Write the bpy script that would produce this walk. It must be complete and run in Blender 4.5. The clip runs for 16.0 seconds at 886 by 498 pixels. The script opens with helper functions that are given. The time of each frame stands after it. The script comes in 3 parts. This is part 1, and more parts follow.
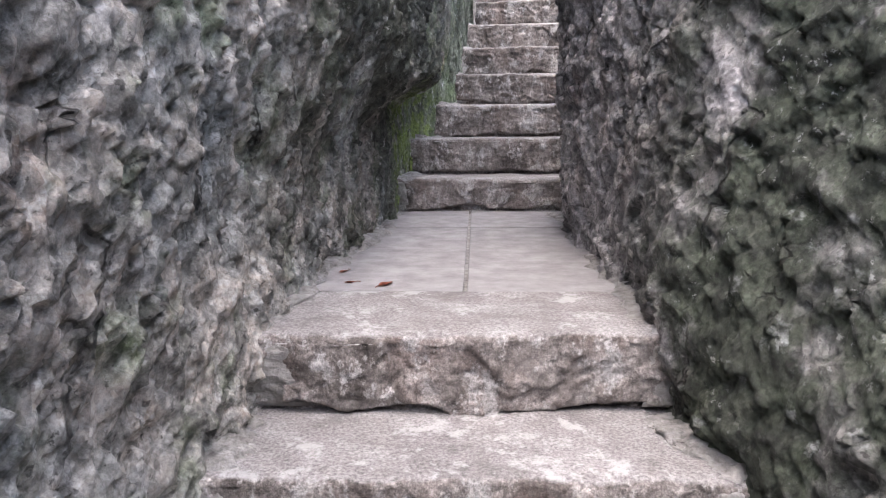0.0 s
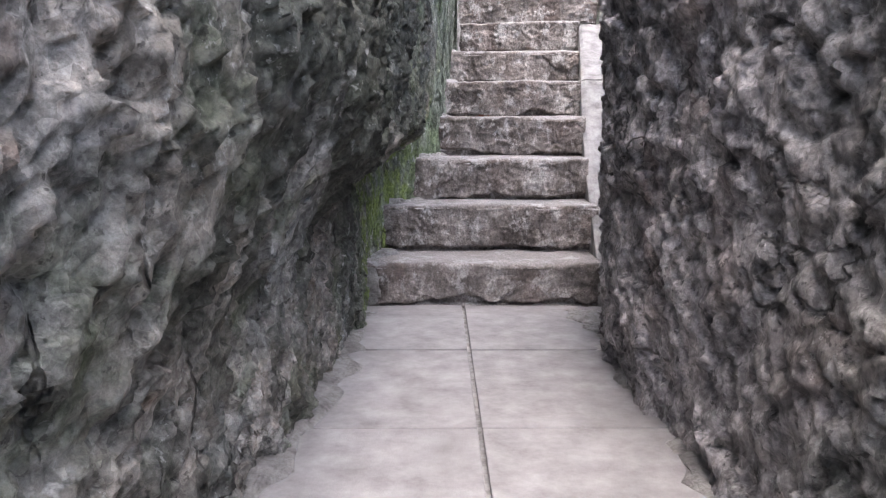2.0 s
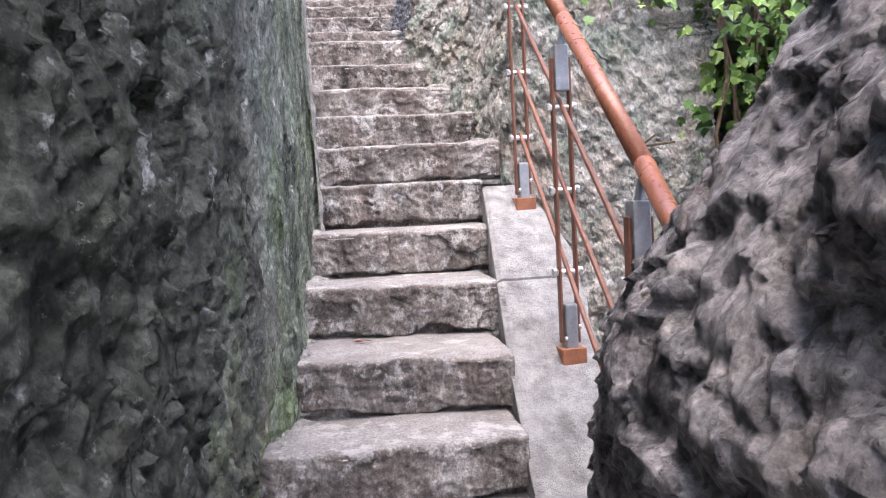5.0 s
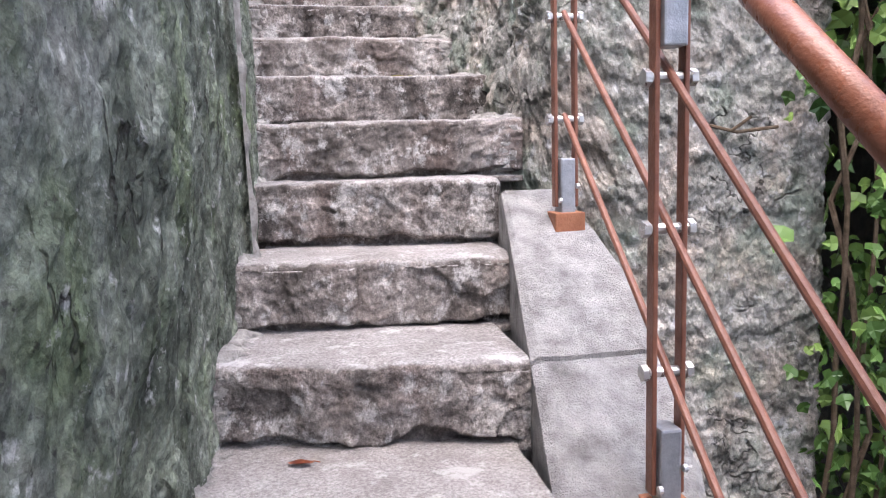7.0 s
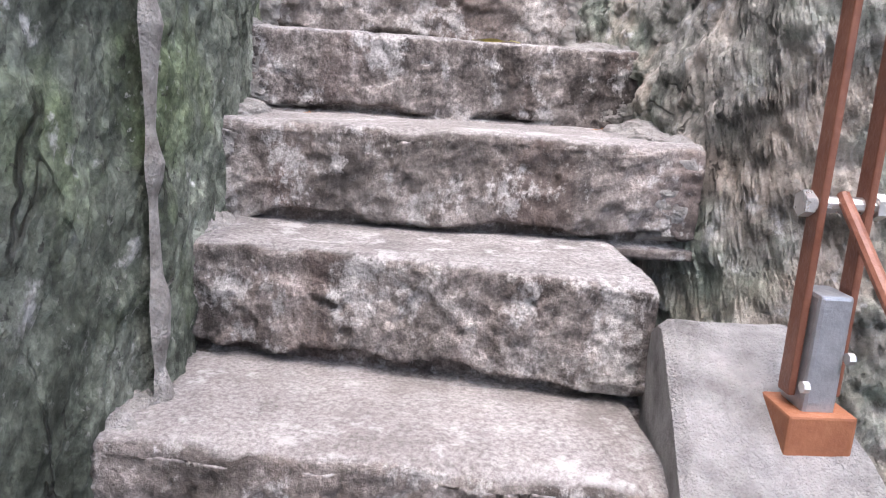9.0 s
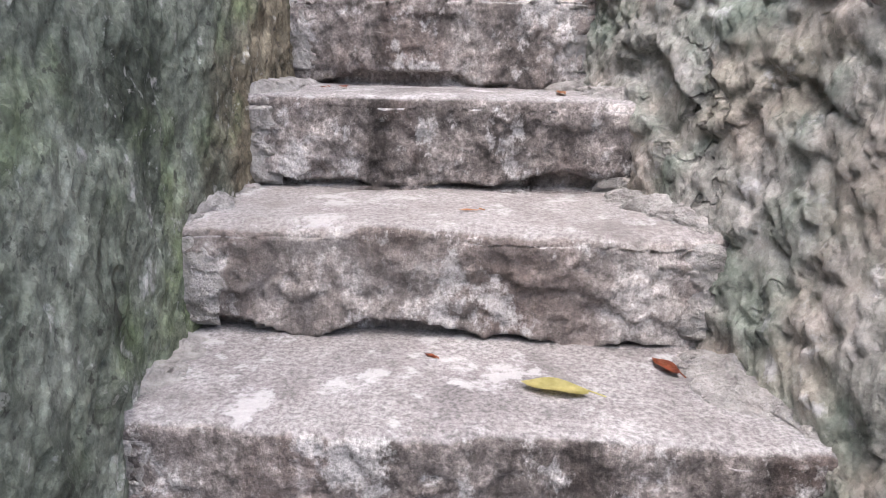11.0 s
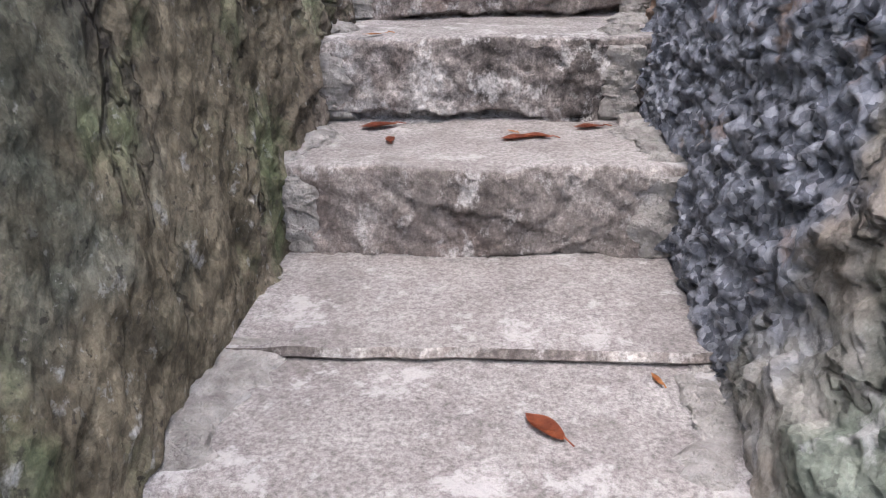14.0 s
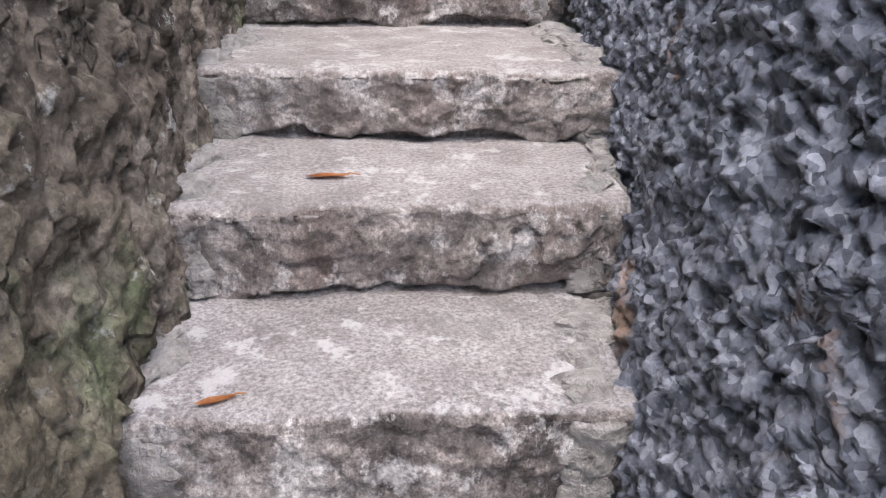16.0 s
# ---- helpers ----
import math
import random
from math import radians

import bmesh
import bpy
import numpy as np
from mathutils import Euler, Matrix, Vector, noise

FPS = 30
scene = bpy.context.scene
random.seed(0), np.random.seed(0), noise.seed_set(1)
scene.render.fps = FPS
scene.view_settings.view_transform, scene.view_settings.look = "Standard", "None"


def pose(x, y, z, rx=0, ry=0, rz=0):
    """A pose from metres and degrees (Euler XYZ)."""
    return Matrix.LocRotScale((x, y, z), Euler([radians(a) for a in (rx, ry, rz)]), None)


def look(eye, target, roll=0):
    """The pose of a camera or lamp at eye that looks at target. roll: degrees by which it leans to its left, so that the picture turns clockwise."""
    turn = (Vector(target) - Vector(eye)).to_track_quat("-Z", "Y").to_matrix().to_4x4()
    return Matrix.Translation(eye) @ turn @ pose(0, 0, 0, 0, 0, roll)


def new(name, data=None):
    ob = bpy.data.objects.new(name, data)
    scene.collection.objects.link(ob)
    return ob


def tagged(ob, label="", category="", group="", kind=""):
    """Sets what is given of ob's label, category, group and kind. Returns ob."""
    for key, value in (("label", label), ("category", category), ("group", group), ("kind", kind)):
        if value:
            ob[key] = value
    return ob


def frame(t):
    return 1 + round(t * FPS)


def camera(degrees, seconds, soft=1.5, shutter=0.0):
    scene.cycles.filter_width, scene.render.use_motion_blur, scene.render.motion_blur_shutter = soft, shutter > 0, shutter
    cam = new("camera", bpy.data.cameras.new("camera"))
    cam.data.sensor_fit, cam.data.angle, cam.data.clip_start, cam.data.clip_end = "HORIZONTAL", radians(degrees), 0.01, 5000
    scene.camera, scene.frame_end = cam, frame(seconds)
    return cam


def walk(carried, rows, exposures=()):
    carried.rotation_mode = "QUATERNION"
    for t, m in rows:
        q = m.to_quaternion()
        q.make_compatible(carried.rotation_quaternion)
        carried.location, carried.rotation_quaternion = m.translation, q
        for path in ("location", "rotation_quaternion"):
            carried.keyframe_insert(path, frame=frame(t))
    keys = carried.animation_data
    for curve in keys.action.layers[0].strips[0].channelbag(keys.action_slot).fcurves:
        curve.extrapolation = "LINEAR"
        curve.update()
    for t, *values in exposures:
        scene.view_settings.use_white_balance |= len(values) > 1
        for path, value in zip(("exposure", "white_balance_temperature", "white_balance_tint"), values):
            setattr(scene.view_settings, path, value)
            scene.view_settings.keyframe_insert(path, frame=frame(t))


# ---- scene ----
cam = camera(60.8, 16.0, soft=1.1)

PATH = [
    (0, (0.022, 0.237, 0.499), (-0.065, 2.207, 0.164), -0.4),
    (0.5, (0.033, 0.321, 0.497), (-0.016, 2.289, 0.145), 0.3),
    (1, (0.009, 0.578, 0.608), (-0.046, 2.543, 0.24), -0.2),
    (1.5, (-0.07, 0.942, 0.666), (-0.131, 2.913, 0.332), -0.1),
    (2, (-0.109, 1.33, 0.725), (-0.1, 3.306, 0.415), -0.0),
    (2.5, (-0.147, 1.595, 0.824), (-0.077, 3.569, 0.51), 0.2),
    (3, (-0.165, 1.875, 0.949), (0.01, 3.849, 0.68), 0.5),
    (3.5, (-0.129, 2.057, 1.066), (0.097, 4.029, 0.825), -0.0),
    (4, (-0.06, 2.23, 1.174), (0.165, 4.204, 0.944), -1.3),
    (4.5, (-0.038, 2.442, 1.3), (0.204, 4.421, 1.151), -3.1),
    (4.7, (-0.025, 2.542, 1.323), (0.269, 4.515, 1.178), -3.4),
    (6.8, (0.143, 3.758, 1.501), (0.503, 5.708, 1.24), -1.9),
    (7, (0.159, 3.882, 1.501), (0.513, 5.833, 1.238), -1.6),
    (7.5, (0.177, 4.195, 1.478), (0.484, 6.149, 1.179), 0.1),
    (8, (0.213, 4.491, 1.504), (0.491, 6.439, 1.146), 1.1),
    (8.2, (0.229, 4.617, 1.518), (0.5, 6.564, 1.148), 1.9),
    (10.3, (0.542, 5.731, 2.107), (0.374, 7.657, 1.593), 3.3),
    (10.5, (0.519, 5.838, 2.154), (0.338, 7.761, 1.635), 2.9),
    (11, (0.492, 6.067, 2.304), (0.317, 7.985, 1.764), 0.5),
    (11.5, (0.482, 6.258, 2.435), (0.319, 8.175, 1.885), 1.6),
    (12, (0.488, 6.434, 2.52), (0.272, 8.346, 1.975), 1.1),
    (12.5, (0.439, 6.629, 2.655), (0.208, 8.54, 2.115), 0.6),
    (13, (0.434, 6.843, 2.76), (0.22, 8.743, 2.173), 0.8),
    (13.5, (0.406, 7.041, 2.873), (0.183, 8.905, 2.183), 0.6),
    (14, (0.372, 7.239, 3.011), (0.224, 9.078, 2.239), -1.7),
    (14.5, (0.373, 7.442, 3.125), (0.277, 9.28, 2.343), -0.9),
    (15, (0.355, 7.624, 3.263), (0.248, 9.476, 2.515), -0.6),
    (15.5, (0.327, 7.847, 3.385), (0.356, 9.703, 2.641), 0.0),
    (16, (0.343, 8.052, 3.444), (0.496, 9.88, 2.646), 0.6),
]
EXPOSURES = [(0, 2.03, 6250, 15), (2.0, 2.25, 6250, 15), (3.5, 2.45, 6300, 16), (4.7, 2.3, 6300, 17), (7.0, 2.15, 6200, 17), (10.5, 2.0, 6200, 15), (14.0, 1.75, 6200, 14), (16, 1.9, 6200, 14)]
walk(cam, [(t, look(eye, target, roll)) for t, eye, target, roll in PATH], EXPOSURES)

# ---- light ----
world = bpy.data.worlds.new("sky")
scene.world = world
world.use_nodes = True
wn = world.node_tree
sky = wn.nodes.new("ShaderNodeTexSky")
sky.sky_type = "NISHITA"
sky.sun_disc = False
sky.sun_elevation, sky.sun_rotation = radians(72), radians(180)
sky.dust_density, sky.ozone_density = 4.0, 1.0
wn.nodes["Background"].inputs["Strength"].default_value = 0.15
wn.links.new(sky.outputs[0], wn.nodes["Background"].inputs["Color"])
sun = new("sun", bpy.data.lights.new("sun", "SUN"))
sun.data.energy, sun.data.angle, sun.data.color = 1.3, radians(80), (1.0, 0.98, 0.96)
sun.matrix_world = look((0.2, -6.5, 20), (0, 0, 0))

# ---- noise on arrays ----


def hashed(i, j, k, seed):
    i, j, k = i.astype(np.uint32), j.astype(np.uint32), k.astype(np.uint32)
    h = i * np.uint32(374761393) + j * np.uint32(668265263) + k * np.uint32(1274126177) + np.uint32(seed * 2246822519 & 0xFFFFFFFF)
    h = (h ^ (h >> np.uint32(13))) * np.uint32(1274126177)
    h = (h ^ (h >> np.uint32(16))) * np.uint32(2654435761)
    return ((h ^ (h >> np.uint32(15))) & np.uint32(0xFFFFFF)) / float(0xFFFFFF)


def vnoise(p, size, seed=0):
    """Smooth noise in -1..1 at the points p (n, 3), with features of that size."""
    q = p / size
    f = np.floor(q).astype(np.int64)
    w = q - f
    w = w * w * (3 - 2 * w)
    out = np.zeros(len(p))
    for a in (0, 1):
        for b in (0, 1):
            for c in (0, 1):
                k = np.abs(1 - a - w[:, 0]) * np.abs(1 - b - w[:, 1]) * np.abs(1 - c - w[:, 2])
                out += k * hashed(f[:, 0] + a, f[:, 1] + b, f[:, 2] + c, seed)
    return out * 2 - 1


def fbm(p, size, octaves=4, seed=0, gain=0.5):
    out, amp = np.zeros(len(p)), 1.0
    for o in range(octaves):
        out += amp * vnoise(p, size / 2 ** o, seed + o)
        amp *= gain
    return out


def facets(p, size, seed=0, tilt=1.0, squash=(1, 1, 1)):
    """Broken faces: every cell of a cell pattern is a tilted plane. About -1..1."""
    bend = np.stack([vnoise(p, size * 0.55, seed + 11 + k) for k in range(3)], 1) * size * 0.28
    q = (p + bend) / (size * np.array(squash))
    f = np.floor(q).astype(np.int64)
    best, val = np.full(len(p), 9e9), np.zeros(len(p))
    for a in (-1, 0, 1):
        for b in (-1, 0, 1):
            for c in (-1, 0, 1):
                i, j, k = f[:, 0] + a, f[:, 1] + b, f[:, 2] + c
                d = q - np.stack([i + hashed(i, j, k, seed), j + hashed(i, j, k, seed + 1), k + hashed(i, j, k, seed + 2)], 1)
                dist = (d * d).sum(1)
                t = np.stack([hashed(i, j, k, seed + 3 + s) * 2 - 1 for s in range(3)], 1)
                v = (d * t).sum(1) * tilt + (hashed(i, j, k, seed + 7) * 2 - 1) * 0.5
                m = dist < best
                best[m], val[m] = dist[m], v[m]
    return val


def pits(p, size, seed=0, squash=(1, 1, 1)):
    """Round hollows of uneven width, 0..1 deep."""
    q = (p + np.stack([vnoise(p, size * 0.6, seed + 31 + k) for k in range(3)], 1) * size * 0.3) / (size * np.array(squash))
    f = np.floor(q).astype(np.int64)
    out = np.zeros(len(p))
    for a in (-1, 0, 1):
        for b in (-1, 0, 1):
            for c in (-1, 0, 1):
                i, j, k = f[:, 0] + a, f[:, 1] + b, f[:, 2] + c
                d = q - np.stack([i + hashed(i, j, k, seed), j + hashed(i, j, k, seed + 1), k + hashed(i, j, k, seed + 2)], 1)
                wide = 0.2 + 0.45 * hashed(i, j, k, seed + 3)
                out = np.maximum(out, np.clip(1 - np.sqrt((d * d).sum(1)) / wide, 0, 1) * wide * 1.5)
    return np.clip(out * 1.6, 0, 1)


# ---- materials ----


class Nodes:
    def __init__(self, name):
        self.mat = bpy.data.materials.new(name)
        self.mat.use_nodes = True
        self.tree = self.mat.node_tree
        self.bsdf = self.tree.nodes["Principled BSDF"]
        self.place = self.add("ShaderNodeNewGeometry").outputs["Position"]

    def add(self, kind, **values):
        n = self.tree.nodes.new(kind)
        for k, v in values.items():
            n.inputs[k.replace("_", " ")].default_value = v
        return n

    def link(self, a, b):
        self.tree.links.new(a, b)

    def noise(self, scale, detail=6, rough=0.6, at=None, stretch=None, shift=0.0, twist=0.0):
        at = at or self.place
        m = self.add("ShaderNodeMapping")
        m.inputs["Scale"].default_value = stretch or (1, 1, 1)
        m.inputs["Location"].default_value = (shift, shift * 1.7, shift * 0.6)
        self.link(at, m.inputs["Vector"])
        n = self.add("ShaderNodeTexNoise", Scale=scale, Detail=detail, Roughness=rough, Distortion=twist)
        self.link(m.outputs[0], n.inputs["Vector"])
        return n.outputs[0]

    def cells(self, scale, feature="F1", stretch=None):
        m = self.add("ShaderNodeMapping")
        m.inputs["Scale"].default_value = stretch or (1, 1, 1)
        wob = self.add("ShaderNodeVectorMath")
        wob.operation = "MULTIPLY_ADD"
        nz = self.add("ShaderNodeTexNoise", Scale=scale * 0.7, Detail=3.0)
        self.link(self.place, nz.inputs["Vector"])
        self.link(nz.outputs["Color"], wob.inputs[0])
        wob.inputs[1].default_value = (0.5 / scale,) * 3
        self.link(self.place, wob.inputs[2])
        self.link(wob.outputs[0], m.inputs["Vector"])
        v = self.add("ShaderNodeTexVoronoi", Scale=scale)
        v.feature = feature
        self.link(m.outputs[0], v.inputs["Vector"])
        return v

    def band(self, value, lo, hi, a=0.0, b=1.0):
        n = self.add("ShaderNodeMapRange", From_Min=lo, From_Max=hi, To_Min=a, To_Max=b)
        self.link(value, n.inputs["Value"])
        return n.outputs[0]

    def ramp(self, value, *stops):
        n = self.add("ShaderNodeValToRGB")
        e = n.color_ramp.elements
        while len(e) < len(stops):
            e.new(0.5)
        for s, (at, col) in zip(e, stops):
            s.position, s.color = at, (*col, 1)
        self.link(value, n.inputs[0])
        return n.outputs[0]

    def mix(self, fac, a, b, how="MIX"):
        n = self.add("ShaderNodeMix")
        n.data_type, n.blend_type = "RGBA", how
        for v, i in ((fac, 0), (a, 6), (b, 7)):
            if isinstance(v, (int, float)):
                n.inputs[i].default_value = v
            elif isinstance(v, tuple):
                n.inputs[i].default_value = (*v, 1)
            else:
                self.link(v, n.inputs[i])
        return n.outputs[2]

    def math(self, how, a, b=0.0, c=0.0):
        n = self.add("ShaderNodeMath")
        n.operation = how
        for v, i in ((a, 0), (b, 1), (c, 2)):
            if isinstance(v, (int, float)):
                n.inputs[i].default_value = v
            else:
                self.link(v, n.inputs[i])
        return n.outputs[0]

    def axis(self, k):
        n = self.add("ShaderNodeSeparateXYZ")
        self.link(self.place, n.inputs[0])
        return n.outputs[k]

    def done(self, colour, rough, *bumps, metal=0.0, spec=0.35):
        if isinstance(colour, tuple):
            self.bsdf.inputs["Base Color"].default_value = (*colour, 1)
        else:
            self.link(colour, self.bsdf.inputs["Base Color"])
        if isinstance(rough, float):
            self.bsdf.inputs["Roughness"].default_value = rough
        else:
            self.link(rough, self.bsdf.inputs["Roughness"])
        self.bsdf.inputs["Metallic"].default_value = metal
        self.bsdf.inputs["Specular IOR Level"].default_value = spec
        last = None
        for height, depth in bumps:
            b = self.add("ShaderNodeBump", Strength=1.0, Distance=depth)
            self.link(height, b.inputs["Height"])
            if last:
                self.link(last, b.inputs["Normal"])
            last = b.outputs[0]
        if last:
            self.link(last, self.bsdf.inputs["Normal"])
        return self.mat


def cracks(n, col, scale=2.6, stretch=(1, 1, 1), wide=0.010, shift=0.0):
    """Dark open cracks: thin lines that come and go."""
    a = n.math("ABSOLUTE", n.math("SUBTRACT", n.noise(scale, 4, 0.5, stretch=stretch, shift=40 + shift), 0.5))
    line = n.math("MULTIPLY", n.band(a, wide, wide * 0.25), n.band(n.noise(3.1, 3, 0.5, shift=47 + shift), 0.57, 0.64))
    return n.mix(n.math("MULTIPLY", line, 0.7), col, (0.04, 0.036, 0.032)), (n.math("MULTIPLY", line, -1.0), 0.02)


def speckle(n, col, amount=0.8):
    """Broken chips of their own tone, mineral grain, dark pores and crisp pale lichen flecks."""
    for scale, stretch in ((26, (1, 1, 0.6)), (75, (1, 1, 0.8))):
        chip = n.cells(scale, stretch=stretch)
        col = n.mix(amount * 0.55, col, n.ramp(chip.outputs["Color"], (0.1, (0.24, 0.24, 0.24)), (0.5, (0.48, 0.48, 0.48)), (0.9, (0.78, 0.78, 0.78))), "OVERLAY")
    v = n.noise(60, 8, 0.78, shift=5)
    col = n.mix(amount * 0.5, col, n.ramp(v, (0.40, (0.12, 0.12, 0.12)), (0.60, (0.88, 0.88, 0.88))), "OVERLAY")
    pore = n.band(n.noise(42, 5, 0.62, shift=61), 0.385, 0.34)
    col = n.mix(n.math("MULTIPLY", pore, amount * 0.8), col, (0.035, 0.032, 0.03))
    fleck = n.math("MULTIPLY", n.band(n.noise(48, 6, 0.7, shift=67), 0.60, 0.635), n.band(n.noise(4, 4, 0.6, shift=71), 0.45, 0.6))
    return n.mix(n.math("MULTIPLY", fleck, amount * 0.55), col, (0.55, 0.56, 0.53))


def rock_relief(n, fine=0.006):
    plates = n.cells(24, stretch=(1, 1, 0.6))
    chips = n.cells(60, stretch=(1, 1, 0.7))
    return ((plates.outputs["Color"], 0.012), (plates.outputs["Distance"], 0.008), (chips.outputs["Color"], 0.008), (chips.outputs["Distance"], fine), (n.noise(38, 10, 0.74), 0.010), (n.noise(160, 4, 0.7), 0.003))


def rock_left():
    n = Nodes("mossy_rock")
    y = n.math("ADD", n.axis(1), n.band(n.noise(2.2, 4, shift=3), 0.3, 0.7, -0.45, 0.45))
    z = n.axis(2)
    grain = n.noise(9, 8, 0.68)
    mott = n.noise(28, 6, 0.7, shift=5)
    near = n.ramp(grain, (0.34, (0.115, 0.11, 0.098)), (0.48, (0.4, 0.38, 0.35)), (0.58, (0.5, 0.445, 0.39)), (0.72, (0.667, 0.651, 0.616)))
    rust = n.band(n.noise(5, 5, 0.6, shift=8), 0.58, 0.72)
    near = n.mix(n.math("MULTIPLY", rust, 0.55), near, (0.365, 0.23, 0.162))
    blue = n.band(n.noise(1.7, 3, 0.5, shift=14), 0.48, 0.66)
    near = n.mix(n.math("MULTIPLY", blue, 0.55), near, (0.311, 0.351, 0.365))
    green = n.ramp(n.noise(6, 8, 0.6, stretch=(1, 1, 0.7), shift=2), (0.34, (0.0455, 0.0535, 0.04)), (0.5, (0.17, 0.191, 0.152)), (0.7, (0.285, 0.308, 0.259)))
    tan = n.ramp(n.noise(5, 8, 0.66, shift=4), (0.34, (0.0571, 0.0502, 0.0328)), (0.5, (0.198, 0.171, 0.121)), (0.72, (0.307, 0.27, 0.198)))
    brown = n.ramp(n.noise(6, 8, 0.62, stretch=(1, 1, 0.5), shift=6), (0.34, (0.0455, 0.0374, 0.0294)), (0.5, (0.187, 0.156, 0.125)), (0.72, (0.321, 0.285, 0.241)))
    col = n.mix(n.band(y, 4.1, 4.9), near, green)
    col = n.mix(n.band(n.math("MULTIPLY_ADD", z, -0.45, y), 6.25, 6.75), col, tan)
    col = n.mix(n.band(y, 8.5, 9.0), col, brown)
    moss = n.math("MULTIPLY", n.band(y, 4.0, 4.35), n.band(y, 5.3, 4.8))
    moss = n.math("MULTIPLY", moss, n.band(z, 1.1, 0.6))
    moss = n.math("MULTIPLY", moss, n.band(n.noise(12, 5, 0.6, shift=9), 0.38, 0.55))
    col = n.mix(moss, col, (0.176, 0.23, 0.0675))
    low = n.band(n.noise(3.2, 6, 0.65, shift=21), 0.52, 0.66)
    col = n.mix(n.math("MULTIPLY", low, 0.6), col, (0.176, 0.23, 0.115))
    # Dark greenish zone: shade between the rocks painted in, denser higher up
    green_shade = n.math("MULTIPLY", n.math("MULTIPLY", n.band(y, 1.75, 2.35), n.band(y, 4.7, 4.2)), n.band(n.math("ADD", n.math("MULTIPLY", z, 0.22), n.noise(2.6, 5, 0.6, shift=51)), 0.42, 0.62))
    col = n.mix(n.math("MULTIPLY", green_shade, 0.88), col, n.ramp(n.noise(11, 6, 0.65, shift=57), (0.35, (0.03, 0.034, 0.026)), (0.65, (0.1, 0.108, 0.086))))
    pale = n.band(n.noise(14, 6, 0.62, shift=31), 0.62, 0.70)
    col = n.mix(n.math("MULTIPLY", pale, 0.7), col, (0.62, 0.62, 0.594))
    col = speckle(n, col)
    col, c1 = cracks(n, col, 2.4, (1, 1, 0.7))
    col, c2 = cracks(n, col, 6.0, (1, 1, 0.5), 0.014, 9)
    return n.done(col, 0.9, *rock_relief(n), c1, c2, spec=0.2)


def rock_boulder():
    n = Nodes("dark_volcanic_rock")
    grain = n.noise(8, 8, 0.7, shift=2)
    col = n.ramp(grain, (0.34, (0.065, 0.06, 0.063)), (0.46, (0.29, 0.275, 0.277)), (0.6, (0.43, 0.4, 0.388)), (0.74, (0.6, 0.58, 0.565)))
    red = n.band(n.noise(4, 5, 0.6, shift=7), 0.52, 0.72)
    col = n.mix(n.math("MULTIPLY", red, 0.5), col, (0.248, 0.175, 0.147))
    moss = n.math("MULTIPLY", n.band(n.noise(3, 6, 0.65, shift=11), 0.28, 0.48), n.band(n.axis(1), 2.8, 1.9))
    col = n.mix(n.math("MULTIPLY", moss, 0.93), col, n.ramp(n.noise(10, 6, 0.65, shift=13), (0.35, (0.024, 0.028, 0.02)), (0.65, (0.075, 0.09, 0.06))))
    pale = n.band(n.noise(16, 6, 0.6, shift=17), 0.62, 0.7)
    col = n.mix(n.math("MULTIPLY", pale, 0.5), col, (0.428, 0.44, 0.428))
    col = speckle(n, col)
    col, c1 = cracks(n, col, 2.2, (1, 0.7, 1))
    col, c2 = cracks(n, col, 6.5, (1, 0.7, 1), 0.018, 5)
    return n.done(col, 0.88, *rock_relief(n, 0.008), c1, c2, spec=0.25)


def rock_right():
    n = Nodes("grey_green_limestone")
    y = n.math("ADD", n.axis(1), n.band(n.noise(3, 4, shift=3), 0.3, 0.7, -0.16, 0.16))
    grain = n.noise(7, 8, 0.68, shift=1)
    col = n.ramp(grain, (0.34, (0.0904, 0.0904, 0.0799)), (0.48, (0.315, 0.309, 0.277)), (0.6, (0.416, 0.397, 0.365)), (0.74, (0.592, 0.579, 0.541)))
    green = n.band(n.noise(3.5, 6, 0.6, shift=6), 0.48, 0.6)
    col = n.mix(n.math("MULTIPLY", green, 0.7), col, (0.213, 0.259, 0.208))
    pink = n.band(n.noise(4.5, 5, 0.55, shift=12), 0.48, 0.62)
    col = n.mix(n.math("MULTIPLY", pink, 0.4), col, (0.453, 0.359, 0.295))
    pale = n.band(n.noise(13, 6, 0.62, shift=19), 0.6, 0.68)
    col = n.mix(n.math("MULTIPLY", pale, 0.65), col, (0.601, 0.601, 0.601))
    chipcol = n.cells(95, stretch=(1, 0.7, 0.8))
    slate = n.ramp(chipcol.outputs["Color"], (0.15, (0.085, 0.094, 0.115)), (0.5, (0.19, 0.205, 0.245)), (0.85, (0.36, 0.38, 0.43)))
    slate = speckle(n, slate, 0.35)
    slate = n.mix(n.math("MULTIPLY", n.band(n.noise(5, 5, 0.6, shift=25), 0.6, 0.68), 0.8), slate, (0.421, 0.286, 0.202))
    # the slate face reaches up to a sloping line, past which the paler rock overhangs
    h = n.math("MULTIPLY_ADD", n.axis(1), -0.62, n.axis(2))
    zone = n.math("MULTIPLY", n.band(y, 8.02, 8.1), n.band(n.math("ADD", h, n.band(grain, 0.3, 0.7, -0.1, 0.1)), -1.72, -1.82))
    col = speckle(n, col, 0.5)
    col, c1 = cracks(n, col, 2.0, (1, 0.6, 1.3))
    col, c2 = cracks(n, col, 5.5, (1, 0.7, 1.2), 0.014, 7)
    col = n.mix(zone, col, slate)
    return n.done(col, n.band(zone, 0, 1, 0.9, 0.5), *rock_relief(n, 0.008), c1, c2, spec=0.3)


